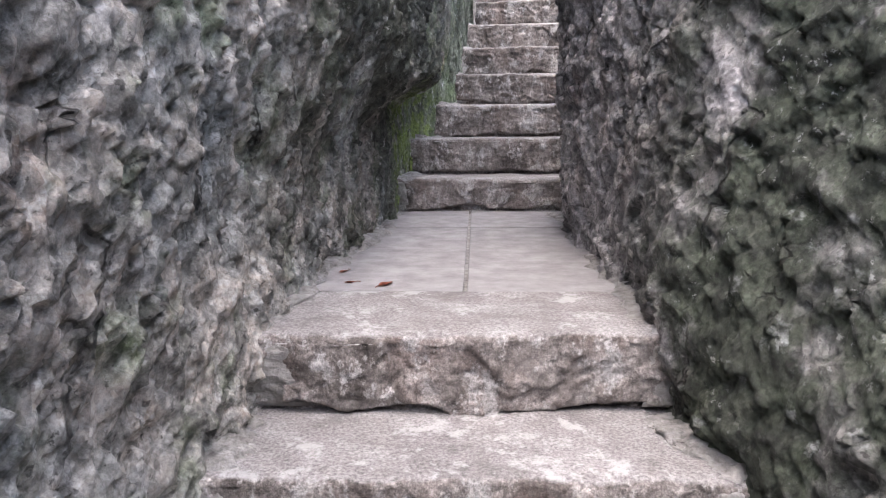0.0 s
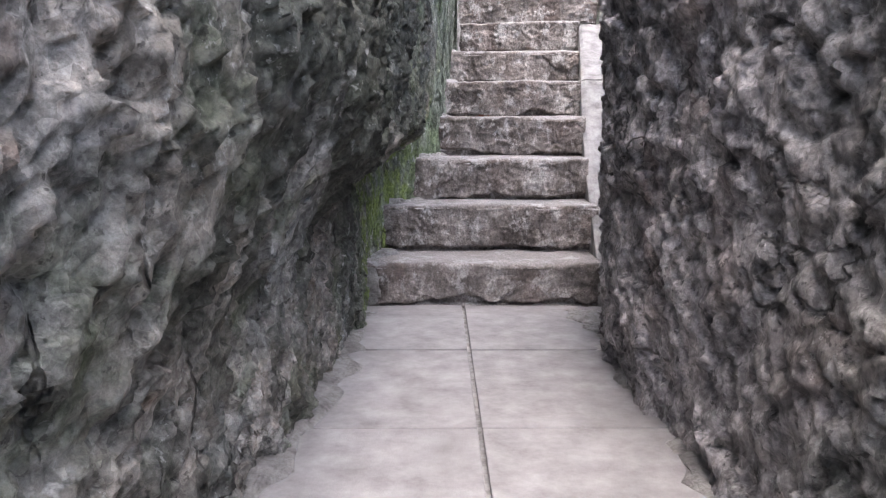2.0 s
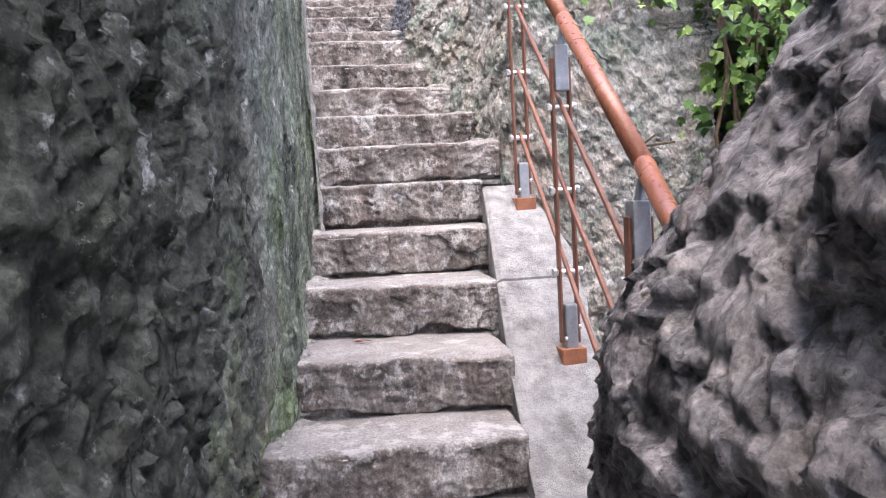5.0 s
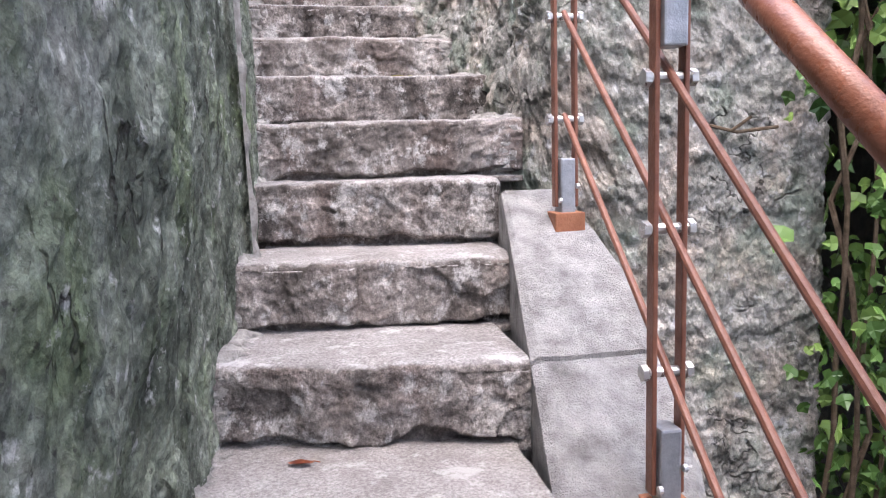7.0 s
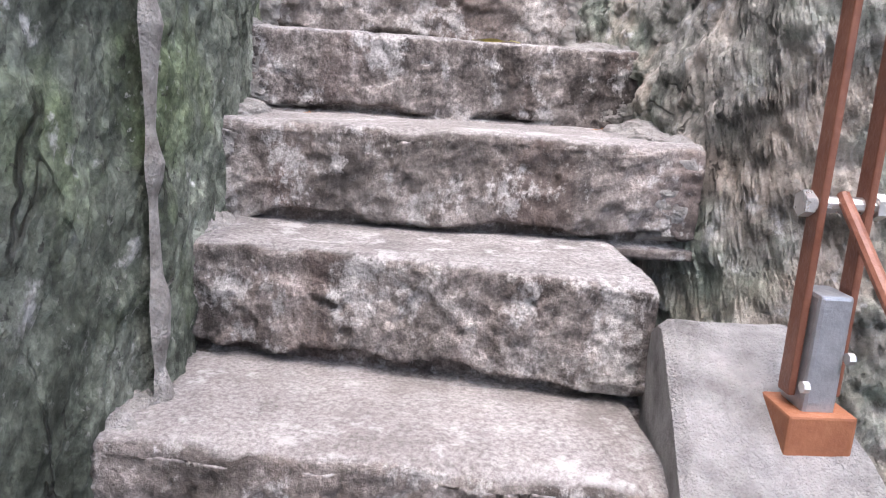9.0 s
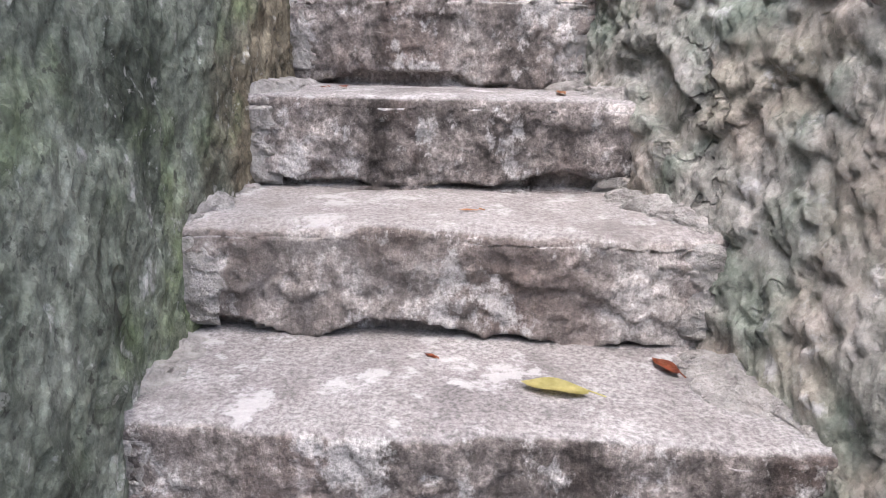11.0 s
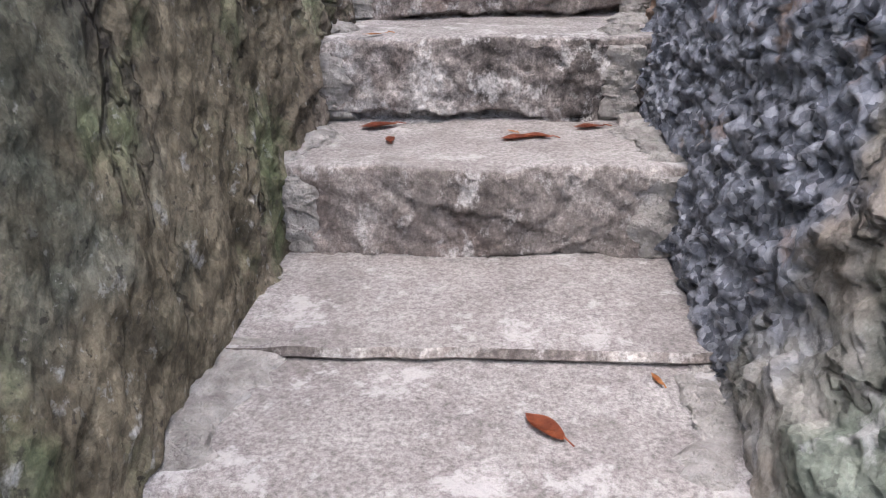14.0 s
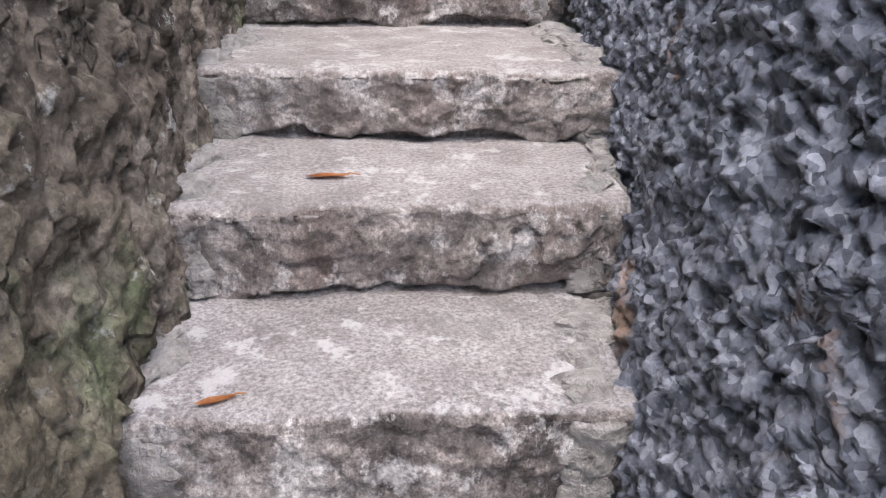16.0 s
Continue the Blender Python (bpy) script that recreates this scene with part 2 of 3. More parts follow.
def stone(name, light=1.0, warm=0.0):
    """Step stone: up-facing parts paler, upright faces darker with streaks."""
    n = Nodes(name)
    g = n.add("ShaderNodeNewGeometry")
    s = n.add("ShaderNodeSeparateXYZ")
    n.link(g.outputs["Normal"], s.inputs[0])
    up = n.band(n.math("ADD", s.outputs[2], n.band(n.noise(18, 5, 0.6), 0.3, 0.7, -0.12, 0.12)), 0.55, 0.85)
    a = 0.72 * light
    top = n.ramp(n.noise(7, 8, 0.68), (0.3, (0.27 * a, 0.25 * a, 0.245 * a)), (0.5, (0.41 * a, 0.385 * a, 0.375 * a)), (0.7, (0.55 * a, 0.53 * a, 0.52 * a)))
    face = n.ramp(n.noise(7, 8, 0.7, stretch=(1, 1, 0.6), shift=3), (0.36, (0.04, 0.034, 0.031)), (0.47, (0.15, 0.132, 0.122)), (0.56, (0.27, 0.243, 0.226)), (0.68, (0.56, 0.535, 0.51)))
    stain = n.band(n.noise(4.5, 4, 0.6, stretch=(1, 1, 0.5), shift=9), 0.52, 0.68)
    face = speckle(n, face, 0.6)
    chips = n.cells(24, stretch=(1, 1, 1.1))
    face = n.mix(n.math("MULTIPLY", stain, 0.45), face, (0.15, 0.10, 0.085))
    salt = n.band(n.noise(11, 7, 0.72, stretch=(1, 1, 0.7), shift=15), 0.54, 0.60)
    face = n.mix(n.math("MULTIPLY", salt, 0.75), face, (0.50, 0.485, 0.47))
    speck = n.band(n.noise(120, 5, 0.8, shift=2), 0.38, 0.62, 0.1, 0.9)
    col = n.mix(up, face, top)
    grey = n.add("ShaderNodeCombineXYZ")
    for i in range(3):
        n.link(speck, grey.inputs[i])
    col = n.mix(0.55, col, grey.outputs[0], "OVERLAY")
    blot = n.band(n.noise(5, 6, 0.65, shift=27), 0.54, 0.66)
    col = n.mix(n.math("MULTIPLY", blot, 0.5), col, (0.13, 0.12, 0.112))
    white = n.band(n.noise(9, 8, 0.75, shift=33), 0.55, 0.61)
    col = n.mix(n.math("MULTIPLY", n.math("MULTIPLY", white, up), 0.7), col, (0.50, 0.49, 0.485))
    info = n.add("ShaderNodeObjectInfo")
    col = n.mix(n.band(info.outputs["Random"], 0, 1, 0.0, 0.22), col, (0.33, 0.29, 0.26))
    return n.done(col, 0.88, (n.math("MULTIPLY", chips.outputs["Color"], n.math("SUBTRACT", 1.0, up)), 0.004), (n.noise(26, 8, 0.7), 0.008), (n.noise(110, 4, 0.7), 0.004), spec=0.25)


def plain_stone(name, dark, mid, pale, scale=10, rough=0.85, bump=0.004):
    n = Nodes(name)
    col = n.ramp(n.noise(scale, 8, 0.68), (0.3, dark), (0.5, mid), (0.72, pale))
    col = n.mix(n.math("MULTIPLY", n.band(n.noise(2.3, 4, 0.6, shift=5), 0.5, 0.68), 0.35), col, dark)
    return n.done(col, rough, (n.noise(60, 6, 0.65), bump), (n.noise(240, 3, 0.6), bump * 0.4), spec=0.3)


def painted(name, a, b, rough=0.42, metal=0.0):
    n = Nodes(name)
    col = n.ramp(n.noise(22, 6, 0.65), (0.35, a), (0.7, b))
    return n.done(col, n.band(n.noise(40, 4, 0.6), 0.3, 0.7, rough - 0.1, rough + 0.15), (n.noise(120, 4, 0.6), 0.0015), metal=metal, spec=0.5)


def leaf_green():
    n = Nodes("ivy_leaf")
    g = n.add("ShaderNodeNewGeometry")
    col = n.ramp(g.outputs["Random Per Island"], (0.0, (0.035, 0.08, 0.02)), (0.5, (0.085, 0.17, 0.035)), (1.0, (0.19, 0.29, 0.07)))
    m = n.done(col, 0.45, (n.noise(60, 3), 0.002), spec=0.4)
    n.bsdf.inputs["Subsurface Weight"].default_value = 0.0
    return m


def leaf_dry(name, a, b):
    n = Nodes(name)
    return n.done(n.ramp(n.noise(45, 5, 0.6), (0.35, a), (0.65, b)), 0.55, (n.noise(150, 3), 0.002), spec=0.35)


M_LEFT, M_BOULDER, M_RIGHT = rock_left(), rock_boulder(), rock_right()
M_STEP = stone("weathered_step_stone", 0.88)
M_MORTAR = plain_stone("lime_mortar", (0.20, 0.187, 0.172), (0.38, 0.362, 0.34), (0.56, 0.545, 0.52), 26, 0.9, 0.010)
M_TILE = plain_stone("paving_concrete", (0.20, 0.19, 0.185), (0.30, 0.285, 0.28), (0.40, 0.385, 0.38), 9, 0.75, 0.002)
M_CURB = plain_stone("pale_kerb_stone", (0.18, 0.172, 0.166), (0.34, 0.33, 0.32), (0.50, 0.487, 0.475), 13, 0.85, 0.009)
M_EARTH = plain_stone("leaf_litter_soil", (0.03, 0.026, 0.02), (0.07, 0.06, 0.045), (0.13, 0.11, 0.08), 12, 0.95, 0.02)
M_BROWN = painted("brown_painted_steel", (0.17, 0.065, 0.04), (0.25, 0.105, 0.065))
M_BASE = painted("rust_orange_plate", (0.26, 0.095, 0.045), (0.36, 0.15, 0.075), 0.6)
M_STEEL = painted("galvanised_steel", (0.33, 0.34, 0.36), (0.5, 0.51, 0.53), 0.4, 0.6)
M_CHROME = painted("bright_bolt_metal", (0.6, 0.58, 0.56), (0.75, 0.74, 0.72), 0.3, 0.8)
M_RAIL = painted("brown_handrail_paint", (0.24, 0.085, 0.045), (0.33, 0.13, 0.075), 0.3)
M_IVY = leaf_green()
M_STEM = plain_stone("brown_stem", (0.05, 0.035, 0.02), (0.10, 0.07, 0.045), (0.17, 0.13, 0.09), 30)
M_DRY = leaf_dry("dry_red_brown_leaf", (0.13, 0.032, 0.016), (0.30, 0.085, 0.035))
M_YELLOW = leaf_dry("dry_yellow_leaf", (0.34, 0.30, 0.10), (0.52, 0.47, 0.20))
M_ORANGE = leaf_dry("dry_orange_leaf", (0.28, 0.10, 0.035), (0.46, 0.21, 0.075))

# ---- mesh helpers ----


def part(name, bm, material, parent=None, label="", smooth=False):
    me = bpy.data.meshes.new(name)
    bm.to_mesh(me)
    bm.free()
    me.materials.append(material)
    if smooth:
        me.polygons.foreach_set("use_smooth", [True] * len(me.polygons))
    ob = new(name, me)
    if parent:
        ob.parent = parent
    if label:
        ob["label"] = label
    return ob


def grid_object(name, x, y, z, material, parent=None, smooth=False, closed=False):
    """One mesh from arrays of shape (nu, nv)."""
    nu, nv = x.shape
    me = bpy.data.meshes.new(name)
    co = np.stack([x, y, z], -1).reshape(-1, 3)
    i = np.arange(nu * nv).reshape(nu, nv)
    quads = np.stack([i[:-1, :-1], i[1:, :-1], i[1:, 1:], i[:-1, 1:]], -1).reshape(-1, 4)
    if closed:
        quads = np.concatenate([quads, np.stack([i[:-1, -1], i[1:, -1], i[1:, 0], i[:-1, 0]], -1)])
        caps = [list(map(int, i[0, ::-1])), list(map(int, i[-1, :]))]
    else:
        caps = []
    me.from_pydata(co.tolist(), [], quads.tolist() + caps)
    me.materials.append(material)
    if smooth:
        me.polygons.foreach_set("use_smooth", [True] * len(me.polygons))
    me.update()
    ob = new(name, me)
    if parent:
        ob.parent = parent
    return ob


def box(bm, x0, x1, y0, y1, z0, z1, bevel=0.0):
    v = [bm.verts.new(c) for c in ((x0, y0, z0), (x1, y0, z0), (x1, y1, z0), (x0, y1, z0), (x0, y0, z1), (x1, y0, z1), (x1, y1, z1), (x0, y1, z1))]
    fs = [bm.faces.new([v[i] for i in f]) for f in ((3, 2, 1, 0), (4, 5, 6, 7), (0, 1, 5, 4), (1, 2, 6, 5), (2, 3, 7, 6), (3, 0, 4, 7))]
    if bevel:
        bmesh.ops.bevel(bm, geom=list({e for f in fs for e in f.edges}), offset=bevel, segments=2, affect="EDGES", profile=0.6)
    return bm


def tube(bm, a, b, r, sides=12):
    a, b = Vector(a), Vector(b)
    m = Matrix.Translation((a + b) / 2) @ (b - a).to_track_quat("Z", "Y").to_matrix().to_4x4()
    bmesh.ops.create_cone(bm, cap_ends=True, segments=sides, radius1=r, radius2=r, depth=(b - a).length, matrix=m)
    return bm


def lerp(t, *pairs):
    p = np.array(pairs, float)
    return np.interp(t, p[:, 0], p[:, 1])


# ---- plan of the stair: step, height, front edge at its two ends, side edges ----
STEPS = [
    (-0.60, 0.97, 0.97, -0.68, 0.72), (-0.40, 1.30, 1.30, -0.63, 0.66), (-0.20, 1.63, 1.63, -0.60, 0.60),
    (0.0, 1.97, 1.985, -0.56, 0.52), (0.187, 4.41, 4.41, -0.46, 0.56), (0.398, 4.72, 4.68, -0.40, 0.60),
    (0.597, 4.95, 4.90, -0.26, 0.595), (0.798, 5.28, 5.18, -0.16, 0.625), (1.0, 5.70, 5.55, -0.14, 0.675),
    (1.2, 6.02, 5.94, -0.10, 0.735), (1.405, 6.37, 6.19, -0.07, 0.765), (1.605, 6.56, 6.50, -0.06, 0.93),
    (1.80, 6.94, 6.96, -0.09, 0.95), (2.0, 7.26, 7.285, -0.12, 0.89), (2.19, 7.58, 7.60, -0.10, 0.77),
    (2.405, 7.93, 7.915, -0.09, 0.71), (2.61, 8.60, 8.587, -0.09, 0.73), (2.80, 8.955, 8.93, -0.08, 0.71),
    (2.985, 9.33, 9.30, -0.07, 0.79), (3.148, 9.75, 9.70, -0.10, 0.88), (3.34, 10.45, 10.40, -0.10, 0.90),
    (3.53, 10.78, 10.74, -0.10, 0.90), (3.72, 11.05, 11.02, -0.10, 0.90),
]


def ground_at(y):
    return np.interp(y, [-1.5, 0.0, 1.97, 4.41, 7.93, 8.6, 11], [-1.2, -1.1, 0.0, 0.1, 2.3, 2.5, 3.9])


def ridged(p, size, octaves, seed):
    """Sharp-crested noise, 0..1."""
    out, amp = np.zeros(len(p)), 1.0
    for o in range(octaves):
        out += amp * (1 - np.abs(vnoise(p, size / 2 ** o, seed + o)))
        amp *= 0.5
    return out / 1.8 - 0.6


def rough(p, big=0.05, mid=0.03, small=0.012, seed=0):
    return (big * fbm(p, 0.8, 3, seed) + mid * facets(p, 0.2, seed + 20, 1.3, (1, 1, 1.4))
            + mid * 0.5 * facets(p, 0.085, seed + 40, 1.4, (1, 1, 1.3)) + small * facets(p, 0.04, seed + 60, 1.5) + small * fbm(p, 0.06, 3, seed + 80))


# ---- the left rock wall ----


def left_wall():
    u = np.concatenate([np.linspace(-1.5, 0.6, 60), np.linspace(0.6, 10.2, 960)[1:], np.linspace(10.2, 11.2, 30)[1:]])
    v = np.concatenate([np.linspace(-0.35, 1.6, 200), np.linspace(1.6, 2.15, 26)[1:]])
    y, h = np.meshgrid(u, v, indexing="ij")
    # Out-of-view wall top, raised over the landing to shade the passage
    h = np.where(h > 1.6, 1.6 + (h - 1.6) * lerp(y, (1.0, 1.6), (2.4, 4.5), (4.2, 4.5), (5.0, 1.3), (9, 1)), h)
    z = ground_at(y) + h
    low = lerp(y, (-1.5, -0.7), (0.5, -0.62), (1.3, -0.58), (1.97, -0.535), (3.0, -0.475), (4.2, -0.43), (4.45, -0.42), (4.72, -0.36), (4.95, -0.22),
               (5.28, -0.10), (5.7, -0.08), (6.0, -0.045), (6.15, -0.03), (6.2, -0.005), (6.6, 0.0), (6.94, -0.03), (7.26, -0.07), (7.6, -0.045), (8.0, -0.05), (8.6, -0.045), (8.96, -0.03), (9.3, -0.02), (9.6, -0.05), (11.2, -0.05))
    high = lerp(y, (-1.5, -0.62), (0.5, -0.55), (1.3, -0.49), (2.1, -0.35), (2.9, -0.28), (4.07, -0.2), (4.8, -0.10), (6.15, -0.05), (6.2, -0.03), (6.6, -0.03), (7.3, -0.09), (7.8, -0.11), (8.2, -0.08), (8.8, -0.07), (11.2, -0.08))
    s = np.clip((h - lerp(y, (2.5, 0.25), (3.4, 0.42), (4.3, 0.5), (4.8, 0.3))) / lerp(y, (2.5, 0.65), (3.4, 0.22), (4.4, 0.16), (5, 0.5)), 0, 1)
    s = s * s * (3 - 2 * s)
    # Added inward lean above 1.8, out of view, keeps sky light off the landing
    x = low * (1 - s) + high * s + lerp(y, (1.5, -0.04), (2.4, 0.0), (2.8, 0.26), (4.2, 0.26), (5, -0.04)) * np.clip(h - 1.8, 0, 2)
    p = np.stack([x * 0.6, y, z], -1).reshape(-1, 3)
    near = np.clip((4.6 - y) / 0.6, 0, 1).ravel()
    far = np.clip((y - 8.3) / 0.5, 0, 1).ravel()
    strong = 0.30 + 0.55 * near + 0.5 * far
    d = (0.035 * near + 0.012) * fbm(p, 0.9, 3, 1)
    d += strong * (0.014 * facets(p, 0.24, 3, 1.1, (1, 1, 1.5)) + 0.012 * facets(p, 0.1, 13, 1.2, (1, 0.8, 1.6)) + 0.011 * facets(p, 0.05, 23, 1.2, (1, 0.9, 1.4)) + 0.008 * fbm(p, 0.07, 3, 33))
    d += strong * (0.014 * facets(p, 0.075, 53, 1.7, (1, 0.8, 1.8)) + 0.008 * facets(p, 0.035, 63, 1.5, (1, 1, 1.3)))
    d -= 0.004 * pits(p, 0.035, 83, (1, 1, 1.6))
    d -= 0.5 * strong * 0.05 * np.clip(ridged(p * np.array([1, 1, 0.8]), 0.5, 2, 43) - 0.28, 0, 1)
    x = x + (np.clip(d, -0.12, 0.055)).reshape(x.shape)
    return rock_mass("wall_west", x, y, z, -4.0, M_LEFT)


def rock_mass(name, x, y, z, outer, material):
    """Close a rock face to a thick mass that ends at x = outer."""
    ztop = z[:, -1:]
    x = np.concatenate([np.full_like(x[:, :1], outer), x, np.full_like(x[:, :1], outer)], 1)
    y = np.concatenate([y[:, :1], y, y[:, -1:]], 1)
    z = np.concatenate([z[:, :1], z, ztop], 1)
    x = np.concatenate([np.full_like(x[:1], outer), x, np.full_like(x[:1], outer)], 0)
    y = np.concatenate([y[:1], y, y[-1:]], 0)
    z = np.concatenate([z[:1], z, z[-1:]], 0)
    return grid_object(name, x, y, z, material, smooth=True)


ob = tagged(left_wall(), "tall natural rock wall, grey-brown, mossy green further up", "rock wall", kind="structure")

# ---- the boulder that narrows the passage ----


def along(points, n):
    """n even points along a polyline, rounded by averaging."""
    p = np.array(points, float)
    d = np.concatenate([[0], np.cumsum(np.hypot(*np.diff(p[:, :2], axis=0).T))])
    s = np.linspace(0, d[-1], n)
    q = np.stack([np.interp(s, d, p[:, k]) for k in range(p.shape[1])], 1)
    k = max(3, int(n * 0.12 / d[-1]) | 1)
    pad = np.concatenate([np.repeat(q[:1], k // 2, 0), q, np.repeat(q[-1:], k // 2, 0)])
    return np.stack([np.convolve(pad[:, c], np.ones(k) / k, "valid") for c in range(p.shape[1])], 1)


def boulder():
    plan = along([(0.80, -1.5), (0.69, 0.6), (0.57, 1.5), (0.47, 1.95), (0.45, 2.4), (0.44, 2.9), (0.405, 3.3), (0.40, 3.6), (0.47, 3.9), (0.55, 4.15), (0.68, 4.38), (0.95, 4.46), (1.35, 4.40)], 640)
    v = np.concatenate([np.linspace(-0.4, 2.2, 250), np.linspace(2.2, 3.7, 50)[1:]])
    bx, h = np.meshgrid(plan[:, 0], v, indexing="ij")
    by = np.repeat(plan[:, 1:2], len(v), 1)
    t = np.gradient(plan, axis=0)
    t /= np.linalg.norm(t, axis=1)[:, None]
    nx, ny = -t[:, 1:2], t[:, 0:1]
    g = np.minimum(ground_at(by), 0.12)
    # Out-of-view top: low near the start for light, higher beyond to shade
    h = np.where(h > 1.9, 1.9 + (h - 1.9) * lerp(by, (1.2, 0.15), (2.4, 0.5), (3.0, 0.9), (9, 0.9)), h)
    z = g + h
    end = np.clip((by - 3.7) / 0.7, 0, 1)
    x = bx + lerp(by, (1.0, 0.3), (1.7, 0.22), (2.3, 0.08), (3.0, 0.0), (9, 0)) * np.clip(h - 0.1, 0, 1.2) - 0.06 * lerp(by, (2.2, 0), (2.8, 1), (9, 1)) * np.clip(h - 0.2, 0, 1)
    x = x + lerp(by, (3.0, 0.36), (3.6, 0.62), (9, 0.62)) * np.clip(z - 1.1, 0, 0.9)
    y = by - end * (0.5 * np.clip(z - 0.6, 0, 0.7) + 0.9 * np.clip(z - 1.3, 0, 0.7))
    p = np.stack([x, y, z], -1).reshape(-1, 3)
    d = 0.035 * fbm(p, 0.7, 3, 101) + 0.020 * facets(p, 0.28, 103, 1.1) + 0.014 * facets(p, 0.11, 113, 1.2, (1, 1, 0.8)) + 0.011 * facets(p, 0.05, 123, 1.2) + 0.010 * fbm(p, 0.06, 3, 133)
    d -= 0.008 * pits(p, 0.09, 143) + 0.012 * pits(p, 0.04, 153)
    lump = np.linalg.norm((p - np.array([0.56, 3.22, 1.36])) / np.array([0.16, 0.15, 0.11]), axis=1)
    d += 0.07 * np.clip(1.25 - lump, 0, 0.5) * 2 - 0.06 * np.clip(1 - np.linalg.norm((p - np.array([0.56, 3.26, 1.22])) / np.array([0.2, 0.2, 0.05]), axis=1), 0, 1)
    d = np.clip(d, -0.14, 0.1).reshape(x.shape)
    x, y = x + nx * d, y + ny * d
    return rock_mass("wall_east", x, y, z, 1.75, M_BOULDER)


tagged(boulder(), "dark pitted volcanic boulder leaning over the steps", "boulder", kind="structure")

# ---- the retaining rock wall behind the railing, and on up beside the steps ----


def right_wall():
    plan = along([(2.10, 6.9, -0.6, 2.0, 0), (2.06, 6.35, -0.6, 2.05, 0), (1.62, 6.33, -0.6, 2.15, 0), (1.57, 6.29, -0.6, 2.3, 0), (1.2, 6.36, -0.6, 2.7, 0), (1.0, 6.42, 0.2, 3.0, 0.05),
                  (0.90, 6.58, 1.0, 3.3, 0.15), (0.90, 6.95, 1.4, 3.6, 0.2), (0.825, 7.28, 1.7, 3.9, 0.26), (0.72, 7.6, 1.9, 4.1, 0.28), (0.655, 7.92, 2.1, 4.3, 0.25),
                  (0.645, 8.25, 2.2, 4.4, 0.2), (0.67, 8.6, 2.3, 4.5, 0.16), (0.66, 8.95, 2.5, 4.6, 0.18), (0.73, 9.25, 2.7, 4.8, 0.2), (0.84, 9.5, 2.9, 5.0, 0.2), (0.85, 11.2, 3.6, 5.6, 0.2)], 820)
    w = np.linspace(0, 1, 270)
    bx, k = np.meshgrid(plan[:, 0], w, indexing="ij")
    by = np.repeat(plan[:, 1:2], len(w), 1)
    z = plan[:, 2:3] * (1 - k) + plan[:, 3:4] * k
    t = np.gradient(plan[:, :2], axis=0)
    t /= np.linalg.norm(t, axis=1)[:, None] + 1e-9
    nx, ny = -t[:, 1:2], t[:, 0:1]
    x = bx + plan[:, 4:5] * np.clip(z - ground_at(by), 0, 9)
    y = by + 0
    p = np.stack([x, y, z], -1).reshape(-1, 3)
    slate = (np.clip((y - 8.0) / 0.15, 0, 1) * np.clip((-1.7 - (z - 0.62 * y)) / 0.12, 0, 1)).ravel()
    flat = np.clip((x - 1.1) / 0.3, 0, 1).ravel()
    d = (1 - 0.6 * flat) * (0.020 * fbm(p, 0.6, 3, 201) + (1 - slate) * 0.022 * facets(p, 0.26, 203, 1.0, (1, 1, 0.8)))
    d += 0.009 * (1 - 0.4 * flat) * facets(p, 0.09, 213, 1.1, (1, 1, 0.7)) + (0.006 + 0.008 * slate) * facets(p, 0.036, 223, 1.3) + 0.008 * fbm(p, 0.06, 3, 233)
    d += (1 - slate) * 0.005 * facets(p, 0.05, 243, 1.4) - 0.004 * pits(p, 0.06, 253) + 0.008 * slate * facets(p, 0.02, 263, 1.5)
    d -= 0.03 * slate
    d = np.clip(d, -0.1, 0.05).reshape(x.shape)
    x, y = x + nx * d, y + ny * d
    outer = np.full_like(x[:, :1], 4.5)
    x = np.concatenate([x, outer], 1)
    y = np.concatenate([y, y[:, -1:] + 0.3], 1)
    z = np.concatenate([z, z[:, -1:] + 0.2], 1)
    x = np.concatenate([x, np.full_like(x[:1], 4.5)], 0)
    y = np.concatenate([y, y[-1:]], 0)
    z = np.concatenate([z, z[-1:]], 0)
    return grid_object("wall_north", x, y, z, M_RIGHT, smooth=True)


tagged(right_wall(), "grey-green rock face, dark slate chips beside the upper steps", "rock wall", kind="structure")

# plain added rock closes the place behind and above; wall_south shades the near steps
def closing(name, x0, x1, y0, y1, z0, z1):
    tagged(part(name, box(bmesh.new(), x0, x1, y0, y1, z0, z1, 0.2), M_LEFT), "plain added rock closing the passage", "rock wall", kind="structure")


closing("wall_south", -4, 4.5, -2.6, -1.45, -2, 1.6)
closing("wall_end", -4, 4.5, 11.1, 12, 2.5, 6.0)

# ---- ground ----
n = 60
gx, gy = np.meshgrid(np.linspace(-60, 60, n), np.linspace(-60, 60, n), indexing="ij")
tagged(grid_object("ground", gx, gy, -1.45 + 0.06 * fbm(np.stack([gx, gy, 0 * gx], -1).reshape(-1, 3), 6, 3, 7).reshape(gx.shape), M_EARTH), "dark leaf-strewn soil around the rocks", "ground", kind="structure")
bm = box(bmesh.new(), 0.9, 30, 4.3, 6.3, -1.6, -0.35, 0.1)
tagged(part("bank", bm, M_EARTH), "dark soil bank below the railing", "ground", kind="structure")
# Added dark block: keeps bright sky from showing through the ivy
tagged(part("bank", box(bmesh.new(), 2.9, 9, 4.6, 10, -1.6, 3.4, 0.3), M_EARTH), "added dark soil block hiding the sky behind the shrubs", "ground", kind="structure")

# ---- the steps ----


